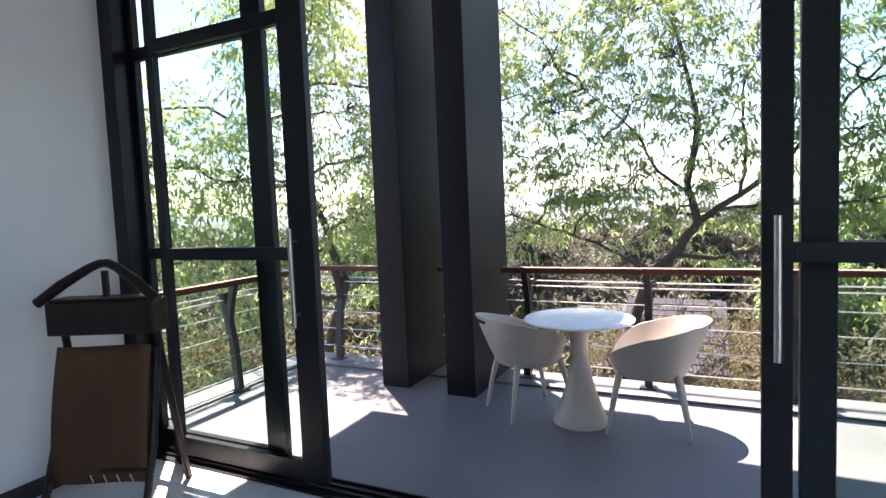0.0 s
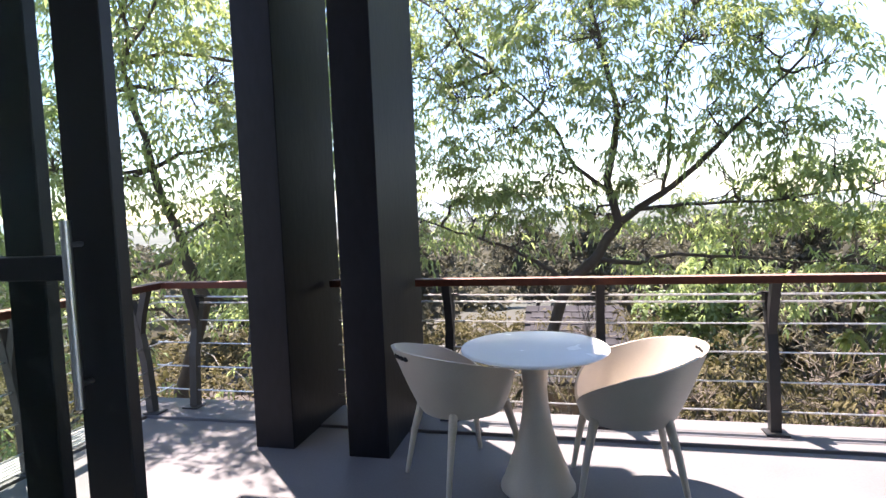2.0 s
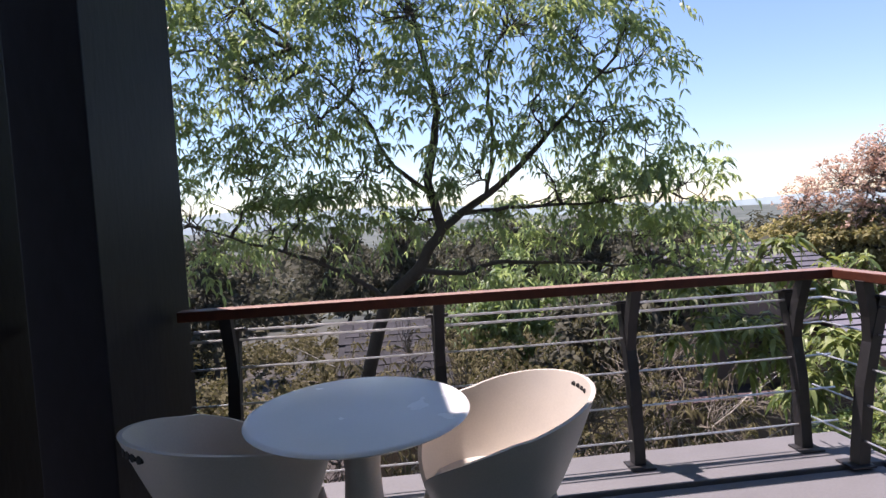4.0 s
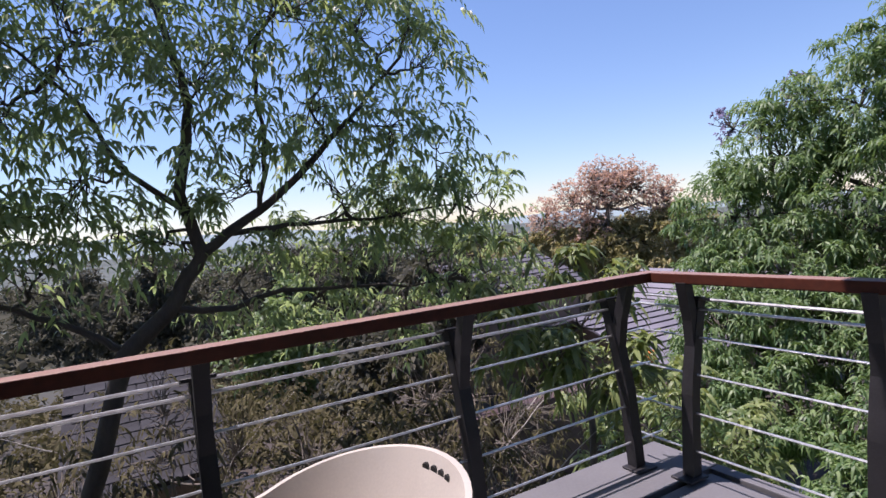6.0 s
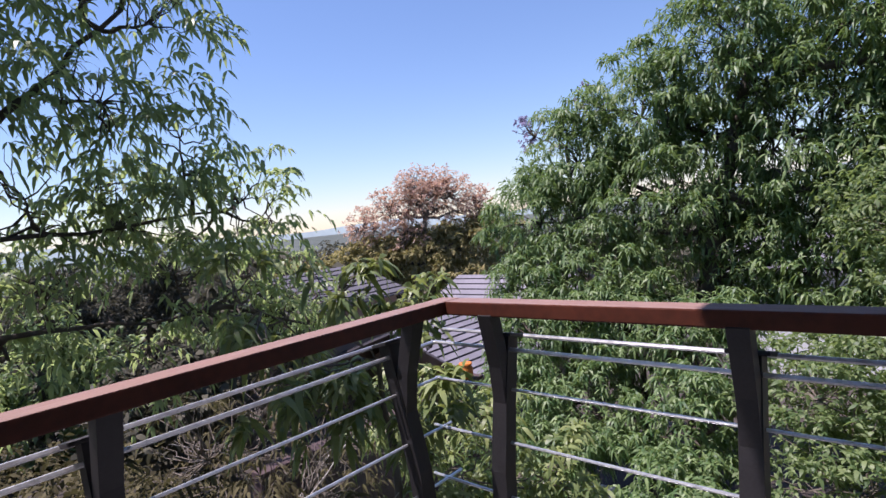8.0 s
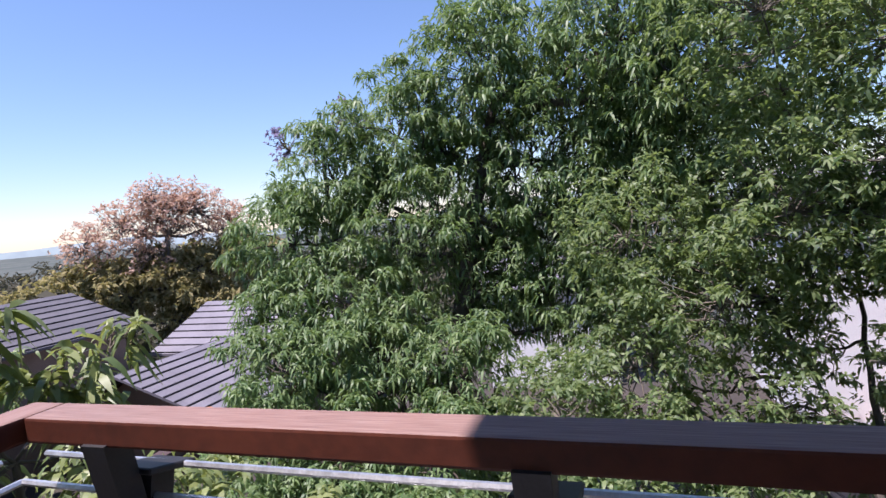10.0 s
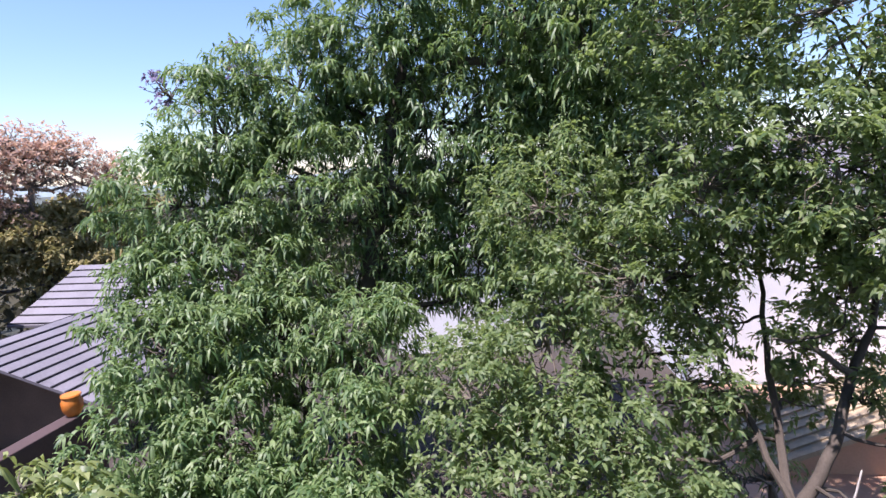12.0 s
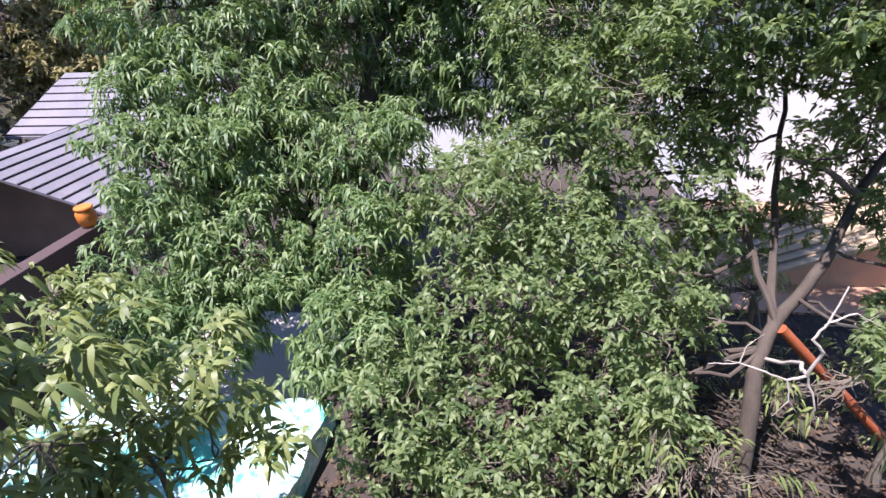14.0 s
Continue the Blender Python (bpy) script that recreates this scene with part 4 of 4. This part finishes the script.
for cx, cy, cz, s in ((7.4, 0.9, -2.9, 0.6), (8.4, 3.0, -2.9, 0.7), (6.0, 2.9, -3.0, 0.6), (9.2, 1.6, -3.0, 0.6), (0.0, 8.2, -1.6, 1.2), (2.2, 8.4, -1.8, 1.2), (-2.6, 8.2, -1.4, 1.2), (-4.6, 5.4, -1.4, 1.2), (4.0, 9.2, -1.7, 1.1), (5.2, 10.4, -1.9, 1.0), (0.9, 10.1, -1.35, 1.0), (2.6, 7.3, -1.5, 0.9)):
    tree("shrub", "twiggy half-bare shrub on the slope below the balcony",
         [(cx, cy, GROUND), (cx + 0.1, cy, -2.4), (cx, cy - 0.1, cz + 0.2)], 0.05,
         [(cx - 0.8, cy, cz, 0.8 * s), (cx + 0.7, cy - 0.2, cz + 0.3, 0.8 * s), (cx, cy + 0.5, cz + 0.8, 0.8 * s), (cx + 0.2, cy - 0.6, cz - 0.6, 0.7 * s)],
         (M_LEAF_A if cx < -2 else M_UNDER) if cy > 5 else M_LEAF_DROOP, M_PALE_BARK, per=75, k=8, length=0.11, ratio=0.26, spread=0.5, droop=0.9, shell=0.15, twigs=45, limb_r=0.016, twig_r=0.006, habit="feather",
         forks=(([(cx + 0.1, cy, -2.4), (cx - 0.5, cy - 0.3, cz + 0.2), (cx - 0.9, cy - 0.5, cz + 0.9), (cx - 1.5, cy - 0.5, cz + 1.25)], 0.014, M_TWIG), ([(cx + 0.05, cy, -2.2), (cx + 0.6, cy - 0.4, cz + 0.4), (cx + 1.3, cy - 0.7, cz + 1.1)], 0.011, M_TWIG)) if cy > 5 else ())
tree("tree", "far tree covered in dry pink and orange blossom",
     [(22.3, 23.4, -9.0), (22.2, 23.4, -2.0), (22.0, 23.5, 1.6)], 0.28,
     [(22.0, 23.6, 2.6, 1.4), (20.9, 24.6, 2.0, 1.3), (23.1, 22.6, 2.5, 1.4), (21.7, 23.8, 3.3, 1.0), (22.8, 22.9, 3.2, 1.0), (19.8, 25.6, 1.3, 1.1), (24.2, 21.8, 1.9, 1.2), (21.4, 24.0, 0.8, 1.3)],
     M_PINK, M_PALE_BARK, per=210, k=5, length=0.17, ratio=0.4, spread=0.6, droop=0.0, shell=0.1, twigs=30, limb_r=0.06, twig_r=0.016, up=0.9, tufts=26, size=0.42, fill=0.5)
tree("tree", "olive and rust-coloured thicket under the pink tree",
     [(20.6, 24.6, -8.0), (20.5, 24.5, -3.0), (20.6, 24.4, -1.0)], 0.2,
     [(18.4, 26.2, -0.9, 1.5), (20.2, 25.2, -0.7, 1.6), (21.8, 24.0, -0.6, 1.6), (23.4, 22.6, -0.3, 1.7), (24.6, 21.6, 0.3, 1.6), (17.0, 27.4, -1.4, 1.4), (19.4, 25.2, -2.2, 1.6), (22.4, 22.8, -2.0, 1.7)],
     M_OLIVE, M_BARK, tufts=10, size=0.5, per=330, k=6, length=0.24, ratio=0.4, spread=0.6, droop=0.3, shell=0.4, twigs=8, limb_r=0.06)
tree("tree", "tree-top with mauve blossom behind the dense tree",
     [(12.3, 9.6, GROUND), (12.2, 9.6, 0.5), (12.0, 9.6, 2.6)], 0.12,
     [(11.7, 9.1, 3.25, 0.5), (11.8, 10.2, 2.9, 0.5), (11.0, 9.3, 0.2, 0.35)],
     M_PURPLE, M_BARK, per=190, k=6, length=0.08, ratio=0.6, spread=0.7, droop=0.2, shell=0.3, twigs=14, limb_r=0.03)


for tx, ty, tr, tz, tm in ((-6.0, 24.0, 2.2, -0.9, "M_VALLEY"), (1.5, 30.0, 2.6, -1.2, "M_VALLEY"), (8.0, 34.0, 2.8, -1.6, "M_VALLEY"), (5.0, 22.0, 1.9, -1.8, "M_LEAF_C"), (-12.0, 21.0, 2.4, 0.6, "M_LEAF_C"), (14.0, 38.0, 3.0, -1.4, "M_VALLEY"), (-2.0, 44.0, 3.2, -2.0, "M_VALLEY"), (-18.0, 30.0, 3.2, -0.4, "M_VALLEY"), (7.9, 17.0, 1.9, -0.9, "M_VALLEY"), (6.2, 15.2, 1.5, -1.6, "M_VALLEY")):
    g0 = ground_height(tx, ty, math.hypot(tx, ty))
    tree("tree", "rounded tree standing on the scrubby valley slope",
         [(tx, ty, g0 - 0.3), (tx + 0.2, ty, tz - 3.0), (tx, ty, tz)], 0.16,
         [(tx, ty, tz, tr * 0.62), (tx - tr * 0.7, ty + 0.3, tz - 0.5, tr * 0.55), (tx + tr * 0.7, ty - 0.2, tz - 0.4, tr * 0.55), (tx + 0.2, ty - 0.5, tz + tr * 0.55, tr * 0.45), (tx - 0.3, ty, tz - 1.6, tr * 0.6)],
         {"M_VALLEY": M_VALLEY, "M_LEAF_C": M_LEAF_C}[tm], M_BARK, tufts=9, size=0.5, per=170, k=5, length=0.26, ratio=0.42, spread=0.6, droop=0.3, shell=0.3, twigs=8, limb_r=0.05, twig_r=0.02)


def woods(name, label, n, r0, r1, a0, a1, size, material, seed):
    """Far scrub and tree crowns as tufts of coarse leaves on the slope."""
    g = np.random.default_rng(seed)
    P, O = [], []
    for _ in range(n):
        r = r0 + (r1 - r0) * g.random() ** 0.8
        a = radians(g.uniform(a0, a1))
        x, y = r * math.sin(a), r * math.cos(a)
        if -2.0 < x < 3.4 and 9.0 < y < 15.0:
            continue
        z = ground_height(x, y, r)
        s = size * (0.35 + 1.3 * g.random() ** 2) * (1 + r / 160)
        m = int(36 + 24 * g.random())
        d = g.normal(0, 1, (m, 3))
        d /= np.linalg.norm(d, axis=1, keepdims=True)
        d[:, 2] = np.abs(d[:, 2])
        P.append(np.array([x, y, z]) + d * s * g.uniform(0.6, 1.0, (m, 1)) * np.array([1, 1, 1.1]))
        O.append(d)
    P, O = np.concatenate(P), np.concatenate(O)
    base, way, ln, dr = sprigs(P, O, 3, 0.20 + 0.15 * size if size > 2 else 0.16, 0.7, 0.3)
    ln = ln * (1 + np.repeat(np.linalg.norm(P[:, :2], axis=1), 3) / 120)
    ob = leaf_mesh(name, base, way, ln, ln * 0.6, dr, material, None, label, "stuff", True)
    return tagged(ob, "", "woods")


woods("far_woods", "olive and brown scrub covering the valley", 1700, 26, 320, -75, 80, 3.0, M_VALLEY, 3)
woods("near_woods", "dry scrub on the slope below the trees", 620, 11.5, 34, -70, 22, 1.0, M_UNDER, 5)


# ---- neighbouring houses ----
def house(name, label, x0, x1, y0, y1, eave, ridge, wall_m, roof_m, over=0.5, ribs=12, turn=0.0, at=(0.0, 0.0), courses=0):
    h = thing(name, (*at, 0), label, "house", rz=turn)
    part("wall", box_bm(x0, x1, y0, y1, GROUND - 3, eave - 0.03), wall_m, h)
    xm = (x0 + x1) / 2
    for xe, s in ((x0 - over, 1), (x1 + over, -1)):
        bm = bmesh.new()
        vs = [(xe, y0 - over, eave), (xe, y1 + over, eave), (xm, y1 + over, ridge), (xm, y0 - over, ridge)]
        lo = [bm.verts.new(v) for v in vs]
        hi = [bm.verts.new((x, y, z + 0.06)) for x, y, z in vs]
        bm.faces.new(lo)
        bm.faces.new(hi[::-1])
        for i in range(4):
            bm.faces.new((lo[i], lo[(i + 1) % 4], hi[(i + 1) % 4], hi[i]))
        bmesh.ops.recalc_face_normals(bm, faces=bm.faces)
        rf = part("roof", bm, roof_m, h)
        # Dark strips paint the shadow line under each roof course.
        for i in range(courses):
            k = (i + 0.15) / courses
            xc, zc = xe + (xm - xe) * k, eave + (ridge - eave) * k + 0.07
            part("lap", tube_bm([(xc, y0 - over, zc), (xc, y1 + over, zc)], 0.026, 4, square=True), M_PAVER, rf)
        for i in range(ribs + 1 if ribs else 0):
            y = y0 - over + (y1 - y0 + 2 * over) * i / ribs
            part("rib", tube_bm([(xe, y, eave + 0.07), (xm, y, ridge + 0.07)], 0.035, 4, square=True), roof_m, rf)
    for y in (y0, y1):
        bm = bmesh.new()
        f = [bm.verts.new((x0, y, eave - 0.03)), bm.verts.new((x1, y, eave - 0.03)), bm.verts.new((xm, y, ridge - 0.03))]
        bm.faces.new(f)
        part("gable", bm, wall_m, h)
    return h


house("house", "neighbouring house with purple-grey coursed roof and tan gable", -1.1, 2.7, -1.3, 1.3, -2.5, -1.55, M_HOUSE, M_ROOF, 0.9, 0, 90, (13.6, 14.2), 10)
house("house", "farther house with grey coursed roof behind the dense tree", 15.2, 19.6, 12.6, 17.2, -1.95, -0.85, M_HOUSE, M_ROOF, 0.4, 0, 0, (0.0, 0.0), 8)
house("house", "house with grey coursed roof and tan wall behind drooping leaves", -2.3, 2.3, -4.0, 1.0, -0.95, 0.0, M_HOUSE, M_DARKROOF, 0.35, 0, 90, (10.2, 20.0), 8)
house("house", "white house glimpsed through the branches", 14.7, 19.0, -6.0, 1.1, 0.8, 1.7, M_WHITEWALL, M_ROOF, 0.3, 8)
house("house", "white house end behind the leaves", 18.2, 24.0, 4.5, 8.2, -1.0, 0.0, M_WHITEWALL, M_ROOF, 0.3, 8)
house("house", "low building with tan ribbed roof and peach wall", -2.1, 2.1, -0.6, 0.6, -3.25, -2.3, M_PEACH, M_TANROOF, 0.2, 7, 90, (11.8, -1.3))
slab("pavement_yard", 10.4, 14.6, -6.0, 2.4, GROUND, GROUND + 0.05, M_PEACH, "sunlit peach earthen yard before the white house", "yard", 0.01)
slab("wall_garden", 5.0, 9.75, 10.6, 10.85, GROUND, -1.7, M_BRICKWALL, "purple-brown plastered garden wall", "wall", 0.02)
soft(tagged(part("clay_pot", lathe_bm([(0.08, 0), (0.13, 0.08), (0.14, 0.2), (0.11, 0.26), (0.13, 0.29), (0.12, 0.31)], 20), M_ORANGE), "orange glazed clay pot on the garden wall", "pot")).location = (9.4, 10.72, -1.7)
slab("pavement", 7.7, 9.8, 6.9, 9.2, GROUND, GROUND + 0.06, M_PAVE, "pale concrete yard dappled with leaf shade", "paving", 0.01)
bm = bmesh.new()
grid = [[bm.verts.new((5.6 + 2.0 * i / 20, 6.6 + 3.4 * j / 30, GROUND + 0.35 + 0.16 * noise.noise((i / 4, j / 5, 2)))) for j in range(31)] for i in range(21)]
for i in range(20):
    for j in range(30):
        bm.faces.new((grid[i][j], grid[i + 1][j], grid[i + 1][j + 1], grid[i][j + 1]))
low = bmesh.ops.extrude_edge_only(bm, edges=[e for e in bm.edges if e.is_boundary])
for v in low["geom"]:
    if isinstance(v, bmesh.types.BMVert):
        v.co.z = GROUND
tagged(soft(part("tarpaulin", bm, M_TURQ)), "rumpled turquoise and white tarpaulin on the ground", "tarpaulin")
tagged(soft(part("pole", tube_bm([(7.55, 2.05, -1.7), (7.6, 1.2, -2.6), (7.62, 0.45, GROUND)], 0.05, 10), M_RUST)), "orange-red painted pole leaning on the tree trunk", "pole")

# ---- leaf litter under the trees ----
n = 7000
px = np.stack([rng.uniform(5.4, 10.5, n), rng.uniform(-0.5, 6.5, n), np.full(n, GROUND + 0.03) + rng.uniform(0, 0.03, n)], 1)
pw = unit(np.stack([rng.normal(0, 1, n), rng.normal(0, 1, n), rng.normal(0, 0.25, n)], 1))
pl = rng.uniform(0.05, 0.11, n)
tagged(leaf_mesh("leaf_litter", px, pw, pl, pl * 0.45, np.full(n, 0.1), M_LITTER, None, "dry brown fallen leaves under the trees", "stuff", True), "", "leaf litter")

# ---- outbuilding with a tiled roof below the tree ----
shed = thing("outbuilding", (0.7, 11.8, GROUND), "low outbuilding with sunlit grey tiled roof", "outbuilding")
part("wall", box_bm(-0.8, 0.8, -0.9, 0.95, -0.3, 1.85), M_HOUSE, shed)
pitch = math.atan2(1.2, 2.6)
roof = part("roof", box_bm(-0.95, 0.95, -1.12, 1.12, -0.06, 0.0), M_PAVER, shed)
roof.matrix_local = pose(0, 0, 2.45, math.degrees(pitch))
tile_mesh = None
for j in range(11):
    for i in range(7):
        x = -0.83 + 0.262 * i + (0.12 if j % 2 else 0.0)
        if x > 0.84:
            continue
        if tile_mesh is None:
            tl = part("roof_tile", box_bm(-0.125, 0.125, -0.12, 0.12, 0.0, 0.022, 0.004, seg=1), M_PAVER, roof)
            tile_mesh = tl.data
        else:
            tl = new("roof_tile", tile_mesh)
            tl.parent = roof
        tl.matrix_local = pose(x, -1.02 + 0.205 * j, 0.006, -4.0, 0, ((i * 7 + j * 5) % 5 - 2) * 0.8)
